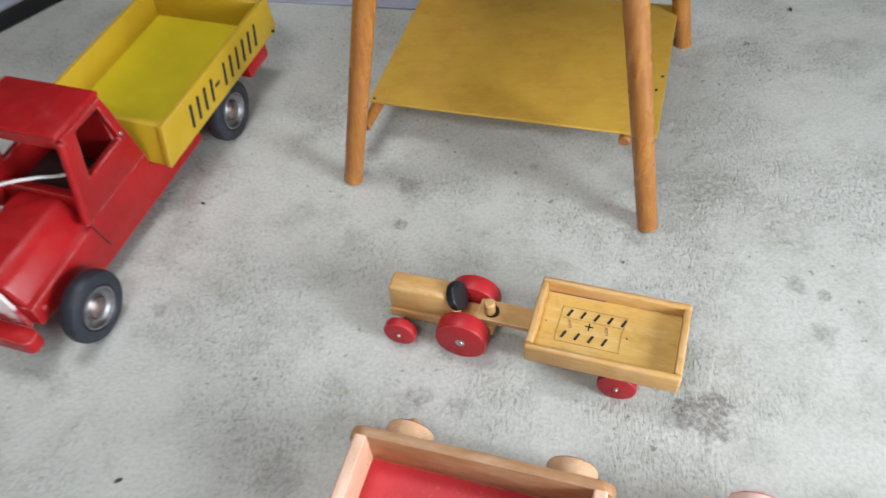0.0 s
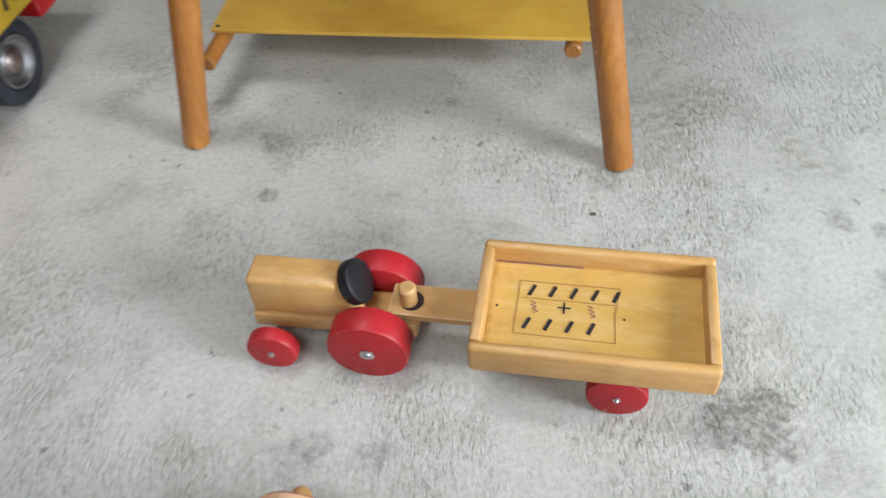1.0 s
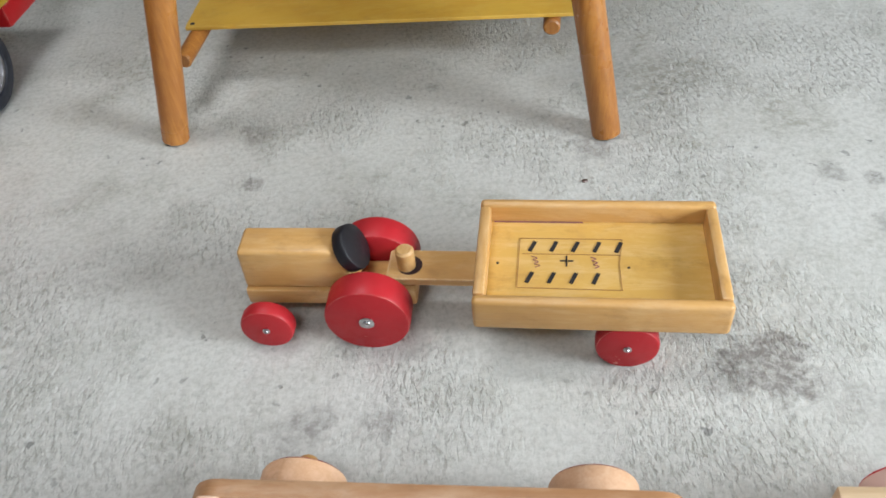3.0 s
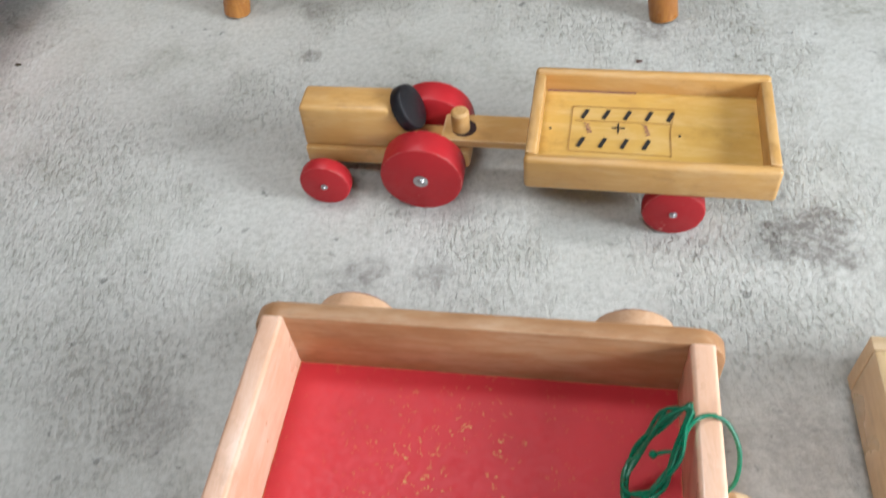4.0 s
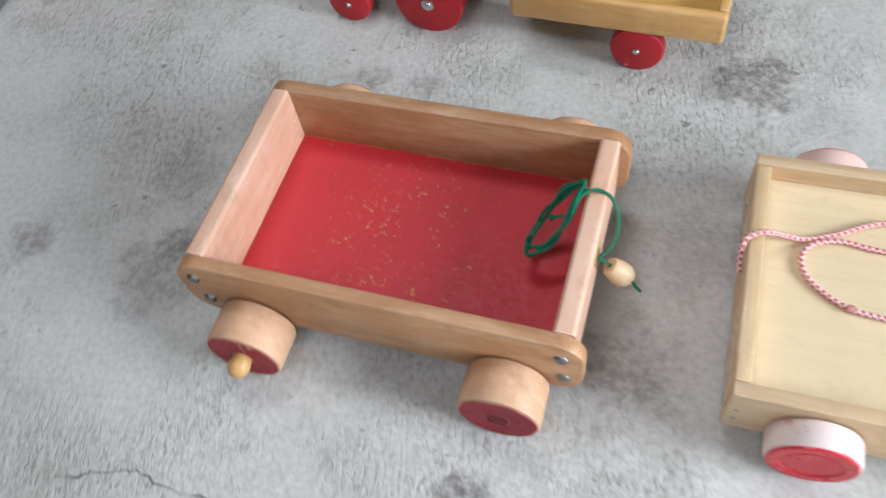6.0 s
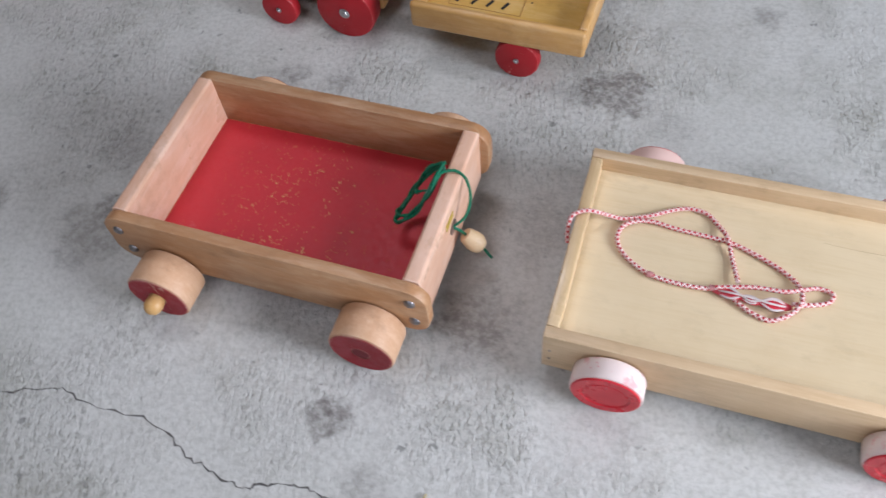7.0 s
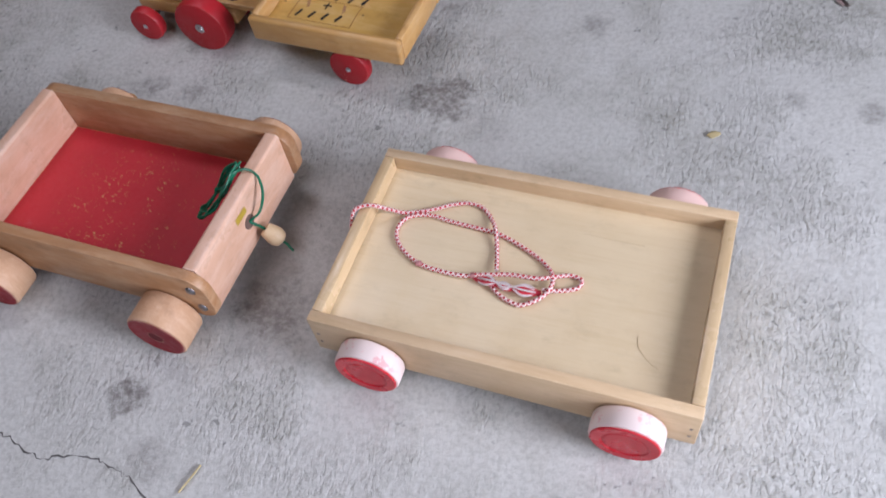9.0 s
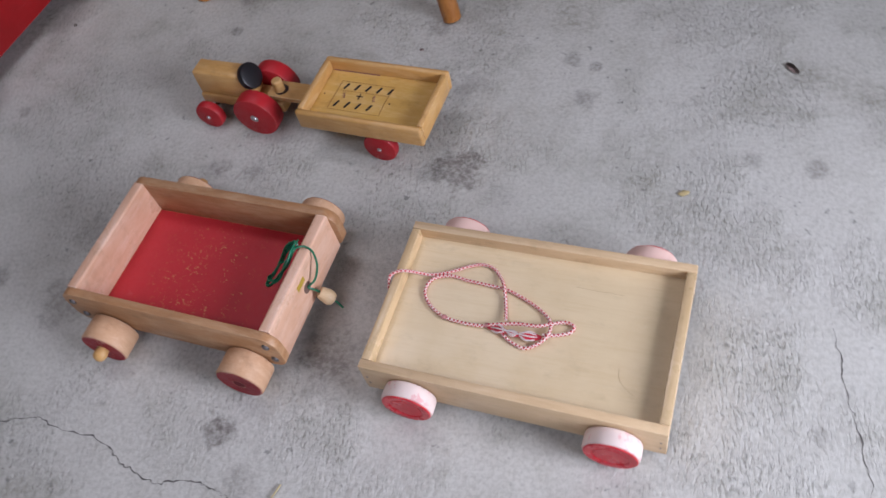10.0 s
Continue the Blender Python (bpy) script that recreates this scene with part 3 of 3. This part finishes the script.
# flat disc whose dark brown paints the hole's inner shade
part("cord_hole", lathe([(0, 0), (0, 0.0085), (0.0005, 0.0085), (0.0005, 0)], (0.1605, -0.001, 0.066), (1, 0, 0), 24), HOLE_WOOD, wagon, "drilled hole for the pull cord")
part("foil_label", prism([(-0.018, 0.0805), (0.002, 0.0805), (0.002, 0.089), (-0.018, 0.089)], "yz", 0.1604, 0.1609), GOLD, wagon, "small worn gold foil label")

string = thing("pull_rope", wagon.matrix_world.copy(), "green pull cord coiled over the wagon's end board", "cord")
coil = [(0.139, 0.040, 0.1075), (0.139, 0.028, 0.102), (0.134, 0.014, 0.092), (0.124, 0.000, 0.080), (0.110, -0.009, 0.070), (0.104, -0.004, 0.066), (0.105, 0.012, 0.066), (0.112, 0.026, 0.077), (0.126, 0.037, 0.097)]
rng = random.Random(11)
loops = []
for turn in range(5):
    for x, y, z in coil:
        loops.append((x + rng.uniform(-0.003, 0.002), y + rng.uniform(-0.0055, 0.0055), z + rng.uniform(-0.002, 0.004)))
part("coil", cord(loops, 0.0014, 6, 8), GREEN, string)
part("strand", cord([(0.128, 0.004, 0.088), (0.134, 0.018, 0.098), (0.140, 0.029, 0.1055), (0.148, 0.0355, 0.1062), (0.156, 0.037, 0.1048), (0.165, 0.034, 0.099), (0.172, 0.023, 0.088), (0.171, 0.009, 0.075), (0.161, -0.001, 0.0665)], 0.0015, 8, 8), GREEN, string)
part("strand", cord([(0.161, -0.001, 0.065), (0.166, 0.001, 0.060), (0.169, 0.004, 0.052), (0.172, 0.005, 0.047), (0.190, 0.005, 0.029), (0.194, 0.004, 0.024), (0.199, 0.002, 0.021)], 0.0015, 8, 8), GREEN, string)
part("bead", lathe([(0, 0.0025), (0, 0.0075), (0.003, 0.0088), (0.011, 0.0105), (0.017, 0.0105), (0.022, 0.008), (0.024, 0.003)], (0.1705, 0.005, 0.0485), (0.72, 0.0, -0.69), 28), BIRCH, string, "pale turned wooden bead")
part("strand", cord([(0.135, 0.016, 0.093), (0.127, 0.017, 0.0905), (0.1195, 0.016, 0.087)], 0.0013, 6, 8), GREEN, string)
part("knot", lathe([(-0.003, 0), (-0.002, 0.002), (0, 0.003), (0.002, 0.002), (0.003, 0)], (0.119, 0.016, 0.087), (1, 0, 0), 12), GREEN, string)


# ---- pale block cart ----
cart = thing("toy_block_cart", pose(0.4935, 0.3045, 0, 0, 0, -11.65), "pale birch toy cart with red and white wheels", "toy cart")
L, W = 0.1857, 0.1120
part("tray_floor", slab(-L + 0.005, L - 0.005, -W + 0.005, W - 0.005, 0.047, 0.055), BIRCH_PLY, cart, "pale plywood tray floor with thin scratches")
for s in (-1, 1):
    y0, y1 = sorted((s * W, s * (W - 0.012)))
    side = part("side_board", slab(-L, L, y0, y1, 0.016, 0.0738, 0.0016), BIRCH, cart)
    for z in (0.033, 0.048):
        part("nail", lathe([(0, 0), (0, 0.0017), (0.0004, 0.0012), (0.0004, 0)], (L - 0.007, s * W, z), (0, s, 0), 10), RUSTY, side, "sunk nail head")
        part("nail", lathe([(0, 0), (0, 0.0017), (0.0004, 0.0012), (0.0004, 0)], (-L + 0.007, s * W, z), (0, s, 0), 10), RUSTY, side, "sunk nail head")
    x0, x1 = sorted((s * (L - 0.0003), s * (L - 0.012)))
    part("end_board", slab(x0, x1, -W + 0.0122, W - 0.0122, 0.016, 0.0735, 0.0016), BIRCH_Y, cart)
    for x in (-0.122, 0.127):
        y = s * (W + 0.001)
        wheel = part("wheel", disc((x, y, 0.0335), (0, s, 0), 0.0335, 0.0215, 0.003), WHITE_RIM if s < 0 else PINK, cart, "white wheel rim with rubbed red paint" if s < 0 else "pinkish whitewashed wooden wheel")
        part("painted_face", lathe([(0, 0), (0, 0.019), (-0.0006, 0.0195), (-0.0006, 0.0215), (0.0006, 0.0225), (0.0008, 0.0305), (0, 0.0315), (-0.001, 0.0315), (-0.001, 0)], (x, y + s * 0.0222, 0.0335), (0, s, 0), 40), RED_GLOSS, wheel, "glossy red wheel face with a turned ring")
for x in (-0.122, 0.127):
    part("axle", rod((x, -0.108, 0.0335), (x, 0.108, 0.0335), 0.004), STEEL, cart)
part("scratch", cord([(0.118, -0.037, 0.0552), (0.121, -0.050, 0.0552), (0.133, -0.062, 0.0552), (0.141, -0.066, 0.0552)], 0.0003, 5, 6), SCRATCH, cart, "brown scratch on the tray")
part("scratch", cord([(0.045, 0.063, 0.0552), (0.075, 0.062, 0.0552), (0.105, 0.0625, 0.0552)], 0.0002, 5, 6), SCRATCH, cart, "thin grey scratch on the tray")

rope = thing("pull_rope", cart.matrix_world.copy(), "red and white braided rope, looped and knotted in cart", "rope")
Z = 0.058
part("strand", cord([(-0.188, 0.003, 0.055), (-0.190, 0.010, 0.064), (-0.189, 0.020, 0.075), (-0.181, 0.027, 0.0772), (-0.171, 0.031, 0.0758), (-0.158, 0.037, 0.066), (-0.1406, 0.042, 0.0585), (-0.1161, 0.0525, Z), (-0.0979, 0.0635, Z), (-0.0808, 0.070, Z), (-0.064, 0.0676, Z), (-0.0514, 0.056, Z), (-0.0421, 0.041, Z + 0.004), (-0.035, 0.021, Z), (-0.0276, -0.0046, Z + 0.003)], 0.0022), RED_WHITE, rope)
part("strand", cord([(-0.0439, -0.0151, Z), (-0.0698, -0.0183, Z), (-0.1029, -0.0158, Z), (-0.1255, -0.0051, Z), (-0.1397, 0.0093, Z), (-0.1429, 0.025, Z), (-0.1353, 0.0378, Z + 0.001), (-0.1153, 0.0449, Z + 0.001), (-0.0904, 0.0428, Z), (-0.0584, 0.0412, Z), (-0.0376, 0.0393, Z), (-0.0101, 0.0296, Z), (0.0127, 0.0179, Z), (0.0269, 0.0034, Z + 0.002), (0.0283, -0.0136, Z + 0.004), (0.0197, -0.0266, Z + 0.002), (0.0052, -0.0357, Z), (-0.0077, -0.0340, Z), (-0.019, -0.029, Z), (-0.029, -0.0215, Z)], 0.0022), RED_WHITE, rope)
part("strand", cord([(-0.0468, -0.0156, Z + 0.003), (-0.0147, -0.0081, Z + 0.005), (0.0134, -0.0054, Z + 0.005), (0.031, 0.0032, Z + 0.002), (0.0431, 0.0088, Z), (0.0549, 0.0061, Z), (0.0528, -0.0036, Z), (0.0369, -0.0109, Z), (0.0214, -0.015, Z + 0.002)], 0.0022), RED_WHITE, rope)
part("knot", lathe([(-0.004, 0), (-0.003, 0.0026), (0, 0.0033), (0.003, 0.0026), (0.004, 0)], (-0.106, -0.0155, Z + 0.001), (1, 0.1, 0), 14), KNOT, rope)
part("knot", lathe([(-0.003, 0), (-0.0025, 0.003), (0.0025, 0.003), (0.003, 0)], (-0.049, -0.0155, Z + 0.001), (1, 0.1, 0), 14), KNOT, rope)
ribbon_red = plain("red_ribbon", (0.60, 0.03, 0.05), 0.4, 0, 90, 0.3)
ribbon_white = plain("white_ribbon", (0.66, 0.56, 0.53), 0.5, 0, 90, 0.2)
for mat, off, r, up in ((ribbon_red, 0.003, 0.0026, 0), (ribbon_red, -0.004, 0.0027, 0), (ribbon_red, 0.000, 0.0022, 0.001), (ribbon_white, -0.0015, 0.0011, 0.003), (ribbon_white, 0.0035, 0.0009, 0.0025), (ribbon_white, -0.0065, 0.0012, 0.0012), (ribbon_white, 0.0062, 0.0009, 0.001)):
    part("wrapping", cord([(-0.047, -0.0165, Z), (-0.034, -0.018 + off, Z + 0.003 + up), (-0.015, -0.0215 - 0.6 * off, Z + 0.0035 + up), (0.004, -0.0205 + off, Z + 0.003 + up), (0.021, -0.018, Z)], r, 6, 10, 0.6), mat, rope, "red and white ribbon wound round the rope")


# ---- small table with a low shelf ----
table = thing("side_table", pose(0, 0, 0), "small amber wooden table with splayed legs and low shelf", "table")
ax = Vector((0.9777, -0.210, 0))
ay = Vector((0.210, 0.9777, 0))
feet = [(-0.187, 1.062), (0.323, 0.945), (0.442, 1.437), (-0.072, 1.552)]
mid = Vector((0.125, 1.251, 0))
for fx, fy in feet:
    foot = Vector((fx, fy, 0))
    inward = ax * (0.17 if (mid - foot).dot(ax) > 0 else -0.17) + ay * (0.16 if (mid - foot).dot(ay) > 0 else -0.10)
    leg = part("leg", rod(foot, foot + 0.50 * (inward + Vector((0, 0, 1))), 0.0165, 0.019, 0.0015, 28), LEG_WOOD, table, "round orange-varnished leg with knots")
    part("knot", lathe([(0, 0), (0, 0.004), (0.0006, 0.003), (0.0006, 0)], foot + 0.205 * (inward + Vector((0, 0, 1))) + Vector((0.0, -0.0165, 0.002)), (0, -1, 0.15), 12), DARK, leg)
corner = Vector((-0.1605, 1.1835, 0))
quad = [corner, corner + ax * 0.515, corner + ax * 0.515 + ay * 0.385, corner + ay * 0.385]
shelf = part("shelf", prism([(p.x, p.y) for p in quad], "xy", 0.0765, 0.082, 0.0012), SHELF_PLY, table, "amber plywood shelf")
for s, t in ((0.008, 0.008), (0.507, 0.008), (0.50, 0.12), (0.507, 0.16)):
    p = corner + ax * s + ay * t
    part("nail", lathe([(0, 0), (0, 0.0032), (0.0006, 0.0022), (0.0006, 0)], (p.x, p.y, 0.082), (0, 0, 1), 12), INK, shelf, "dark nail head")
for s, reach in ((0.008, -0.052), (0.462, -0.006)):
    a, b = corner + ax * s + ay * reach, corner + ax * (s + 0.02) + ay * 0.38
    part("shelf_rail", rod((a.x, a.y, 0.0655), (b.x, b.y, 0.0655), 0.0105), LEG_WOOD, table, "round orange dowel under the shelf")
top = [mid + ax * a + ay * b for a, b in ((-0.21, -0.165), (0.21, -0.165), (0.21, 0.20), (-0.21, 0.20))]
part("tabletop", prism([(p.x, p.y) for p in top], "xy", 0.49, 0.51, 0.004), SHELF_PLY, table, "amber wooden tabletop")


# ---- large toy lorry ----
lorry = thing("toy_lorry", pose(-0.5591, 0.707, 0, 0, 0, -14.9), "large red toy lorry with yellow tipper bed, paint worn", "toy lorry")
XL, XR, XC = -0.209, -0.033, -0.120
part("chassis", slab(XL + 0.03, XR - 0.030, 0.10, 0.655, 0.060, 0.1005, 0.003), RED_TRUCK, lorry)
part("lower_body", prism([(-0.025, 0.070), (0.085, 0.070), (0.107, 0.034), (0.44, 0.034), (0.44, 0.1008), (0.300, 0.1008), (0.300, 0.1265), (0.142, 0.1265), (0.142, 0.118), (-0.025, 0.110)], "yz", XL, XR, 0.003), RED_TRUCK, lorry, "red lower body and fenders with a ledge")
for x0, x1 in ((XR - 0.0295, XR + 0.040), (XL - 0.040, XL + 0.0295)):
    part("rear_fender", slab(x0, x1, 0.585, 0.660, 0.070, 0.1010, 0.004), RED_TRUCK, lorry)
part("hood", prism([(XL + 0.012, 0.108), (XR - 0.012, 0.108), (XR - 0.034, 0.148), (XR - 0.050, 0.160), (XL + 0.050, 0.160), (XL + 0.034, 0.148)], "xz", -0.022, 0.150, 0.006, 3), RED_TRUCK, lorry, "red hood with rubbed edges")
part("grille", prism([(XL + 0.016, 0.070), (XR - 0.016, 0.070), (XR - 0.036, 0.146), (XL + 0.036, 0.146)], "xz", -0.033, -0.0255, 0.003), paint("scuffed_grille_paint", (0.38, 0.02, 0.025), (0.75, 0.7, 0.68), 22, 0.49, 0.45), lorry, "dark red grille with scraped white patches")
part("door_seam", rod((XR + 0.0002, 0.136, 0.118), (XR + 0.0002, 0.149, 0.063), 0.0012, None, 0.0002, 8), DARK, lorry)
outer = [(0.133, 0.127), (0.168, 0.275), (0.266, 0.275), (0.298, 0.127)]
inner = [(0.179, 0.186), (0.196, 0.265), (0.254, 0.265), (0.266, 0.190)]
for x0, x1 in ((XR - 0.012, XR), (XL, XL + 0.012)):
    part("cab_side", window_frame_mesh(outer, inner, x0, x1, 0.0012), RED_TRUCK, lorry, "red cab side with an open window")
part("screw", lathe([(0, 0.0042), (0.002, 0.003), (0.003, 0)], (XR, 0.272, 0.197), (1, 0, 0), 14), STEEL, lorry)
for x in (XR - 0.002, XL + 0.002):
    part("pillar", rod((x, 0.133, 0.127), (x, 0.167, 0.270), 0.0075), RED_TRUCK, lorry)
part("roof", slab(XL + 0.001, XR - 0.001, 0.160, 0.270, 0.2753, 0.285, 0.004, 3), RED_TRUCK, lorry, "red cab roof with a scuffed front edge")
part("visor", slab(XL + 0.0122, XR - 0.0122, 0.163, 0.171, 0.256, 0.2751, 0.002), RED_TRUCK, lorry)
part("cab_back", slab(XL + 0.0122, XR - 0.0122, 0.2615, 0.2695, 0.127, 0.2745), RED_TRUCK, lorry)
part("dashboard", slab(XL + 0.0122, XR - 0.0122, 0.148, 0.164, 0.127, 0.168, 0.003), RED_TRUCK, lorry)
# near-black floor puts the cab's inner shade into its colour
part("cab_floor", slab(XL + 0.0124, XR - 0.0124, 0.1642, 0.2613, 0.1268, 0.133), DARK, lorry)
part("bumper", prism(rounded_rect(XL - 0.004, XR + 0.002, -0.064, -0.034, 0.012), "xy", 0.048, 0.074, 0.003), RED_TRUCK, lorry, "red front bumper")
part("rivet", lathe([(0, 0.005), (0.002, 0.004), (0.0035, 0)], (XR, -0.006, 0.092), (1, 0, 0), 14), RED_TRUCK, lorry)
# tipper bed
BX0, BX1, BY0, BY1, BZ0, BZ1 = -0.250, 0.010, 0.303, 0.700, 0.1025, 0.1786
bed = part("bed_floor", slab(BX0 + 0.003, BX1 - 0.003, BY0 + 0.003, BY1 - 0.003, BZ0 + 0.001, BZ0 + 0.0165), YELLOW_FLOOR, lorry, "lemon yellow tipper bed floor")
for x0, x1 in ((BX0, BX0 + 0.011), (BX1 - 0.011, BX1)):
    part("bed_side", prism([(BY0 - 0.004, BZ0), (BY1 + 0.004, BZ0), (BY1, BZ1), (BY0 + 0.012, BZ1)], "yz", x0, x1, 0.0016), YELLOW, lorry, "yellow bed side board")
part("bed_front", prism([(BY0, BZ0), (BY0 + 0.011, BZ0), (BY0 + 0.025, BZ1), (BY0 + 0.014, BZ1)], "yz", BX0 + 0.0112, BX1 - 0.0112, 0.0012), YELLOW, lorry)
part("tailgate", slab(BX0 + 0.0112, BX1 - 0.0112, BY1 - 0.0246, BY1 - 0.0136, BZ0 + 0.002, BZ1 - 0.001, 0.0012), YELLOW, lorry, "yellow tailgate")
part("hinge", rod((BX1 - 0.002, BY1 - 0.012, BZ0 + 0.006), (BX1 + 0.006, BY1 - 0.012, BZ0 + 0.006), 0.003), INK, lorry)
for k in range(11):
    y = 0.386 + 0.0238 * k
    tall = 0.021 if k != 4 else 0.003
    part("lettering_bar", bar((BX1 + 0.0002, y, 0.1395 - tall), (BX1 + 0.0002, y + (0.010 if k != 4 else 0.0), 0.1395 + tall), 0.0075 if k != 4 else 0.016, (1, 0, 0)), INK, lorry, "slanted dark lettering bar")


def lorry_wheel(x, y, way):
    r, depth = 0.0585, 0.031
    c, a = (x, y, r), (-way, 0, 0)
    tyre = part("tyre", lathe([(0.005, 0.034), (0.0, 0.039), (0.0, 0.048), (0.003, 0.0555), (0.009, 0.0585), (depth - 0.009, 0.0585), (depth - 0.003, 0.0555), (depth, 0.048), (depth, 0)], c, a, 48), RUBBER, lorry, "grey-black rubber tyre")
    part("rim", lathe([(0.004, 0.036), (0.0008, 0.035), (0.0008, 0.032), (0.005, 0.030), (0.008, 0.027), (0.009, 0.022), (0.006, 0.020), (0.005, 0.0185), (0.010, 0.0155), (0.011, 0)], c, a, 40), RIM, tyre, "dull steel rim")
    part("hub_cap", lathe([(0.010, 0.0172), (0.004, 0.0165), (0.001, 0.012), (-0.001, 0.005), (-0.002, 0.0)], c, a, 28), RUSTY, tyre, "tarnished domed hub cap")


for y, x in ((0.034, 0.023), (0.503, 0.009)):
    lorry_wheel(x, y, 1)
    lorry_wheel(2 * XC - x, y, -1)
    part("axle", rod((2 * XC - x + 0.02, y, 0.0585), (x - 0.02, y, 0.0585), 0.006), STEEL, lorry)
tow = thing("tow_cord", lorry.matrix_world @ Matrix.Translation((0.042, -0.012, 0.024)), "white tow cord tied inside the lorry's cab", "cord")
part("strand", cord([(-0.095, 0.235, 0.136), (-0.082, 0.222, 0.142), (-0.088, 0.200, 0.150), (-0.105, 0.188, 0.166), (-0.125, 0.176, 0.168), (-0.150, 0.160, 0.174), (-0.19, 0.128, 0.180), (-0.24, 0.080, 0.178), (-0.31, 0.04, 0.13), (-0.34, 0.0, 0.02), (-0.37, -0.03, -0.021)], 0.0028), WHITE_CORD, tow)
part("knot", lathe([(-0.006, 0), (-0.005, 0.004), (0, 0.006), (0.005, 0.004), (0.006, 0)], (-0.103, 0.189, 0.165), (1, -0.3, 0), 14), WHITE_CORD, tow)
part("strand", cord([(-0.10, 0.20, 0.15), (-0.085, 0.225, 0.158), (-0.080, 0.245, 0.152), (-0.09, 0.258, 0.140)], 0.0024), WHITE_CORD, tow)


# ---- things at the far edge, crumbs on the floor ----
# made-up flat sheet, gives the lavender band at the far floor edge
sheet_ob = part("lavender_sheet", prism([(-0.98, 1.715), (0.02, 1.565), (0.14, 2.4), (-0.86, 2.5)], "xy", 0.0, 0.006, 0.002), LAVENDER, None, "made-up lavender-grey sheet at the far floor edge")
tagged(sheet_ob, category="mat")
# made-up box for an unknown item; black body paints its shaded side
crate = thing("corner_box", pose(-1.245, 1.735, 0, 0, 0, 50), "made-up dark box with a lavender-grey top on concrete", "crate")
part("dark_box_side", slab(-0.3, 0.25, -0.25, 0.25, 0.0, 0.045, 0.006), BLACK, crate)
part("lid", slab(-0.305, 0.255, -0.255, 0.255, 0.0452, 0.060, 0.005), LAVENDER, crate, "lavender-grey top")


def crumb(x, y, length, width, turn, mat, name, label, category):
    bm = bmesh.new()
    bmesh.ops.create_icosphere(bm, subdivisions=2, radius=1.0)
    for v in bm.verts:
        v.co *= 1 + 0.35 * noise.noise(v.co * 1.7 + Vector((x * 40, y * 40, 0)))
        v.co.z = v.co.z * 0.4
    low = min(v.co.z for v in bm.verts)
    for v in bm.verts:
        v.co = Vector((v.co.x * length / 2, v.co.y * width / 2, (v.co.z - low) * width / 2))
    ob = part(name, bm, mat)
    ob.matrix_world = pose(x, y, 0.0, 0, 0, turn)
    return tagged(ob, label, category, "crumbs on the floor")


crumb(-0.439, 0.483, 0.012, 0.006, 30, LEAF, "dry_leaf_scrap", "small dark dry leaf scrap on concrete", "leaf scrap")
crumb(-0.454, 1.007, 0.010, 0.005, -20, LEAF, "dry_leaf_scrap", "small dark dry leaf scrap on concrete", "leaf scrap")
crumb(0.277, 0.870, 0.007, 0.006, 0, RUSTY, "brown_crumb", "tiny rusty brown crumb on concrete", "crumb")
crumb(0.673, 1.545, 0.016, 0.007, 80, RUSTY, "brown_crumb", "small dark brown crumb on concrete", "crumb")
crumb(0.865, 0.775, 0.028, 0.011, -60, RUSTY, "brown_crumb", "small dark brown crumb on concrete", "crumb")
crumb(0.694, 0.542, 0.016, 0.010, 20, CHAFF, "straw_scrap", "small pale scrap on concrete", "scrap")
straw = part("straw", cord([(0.193, 0.106, 0.002), (0.188, 0.094, 0.003), (0.179, 0.078, 0.002)], 0.0011, 5, 6), CHAFF, None, "thin dry straw lying on the concrete")
tagged(straw, category="straw")
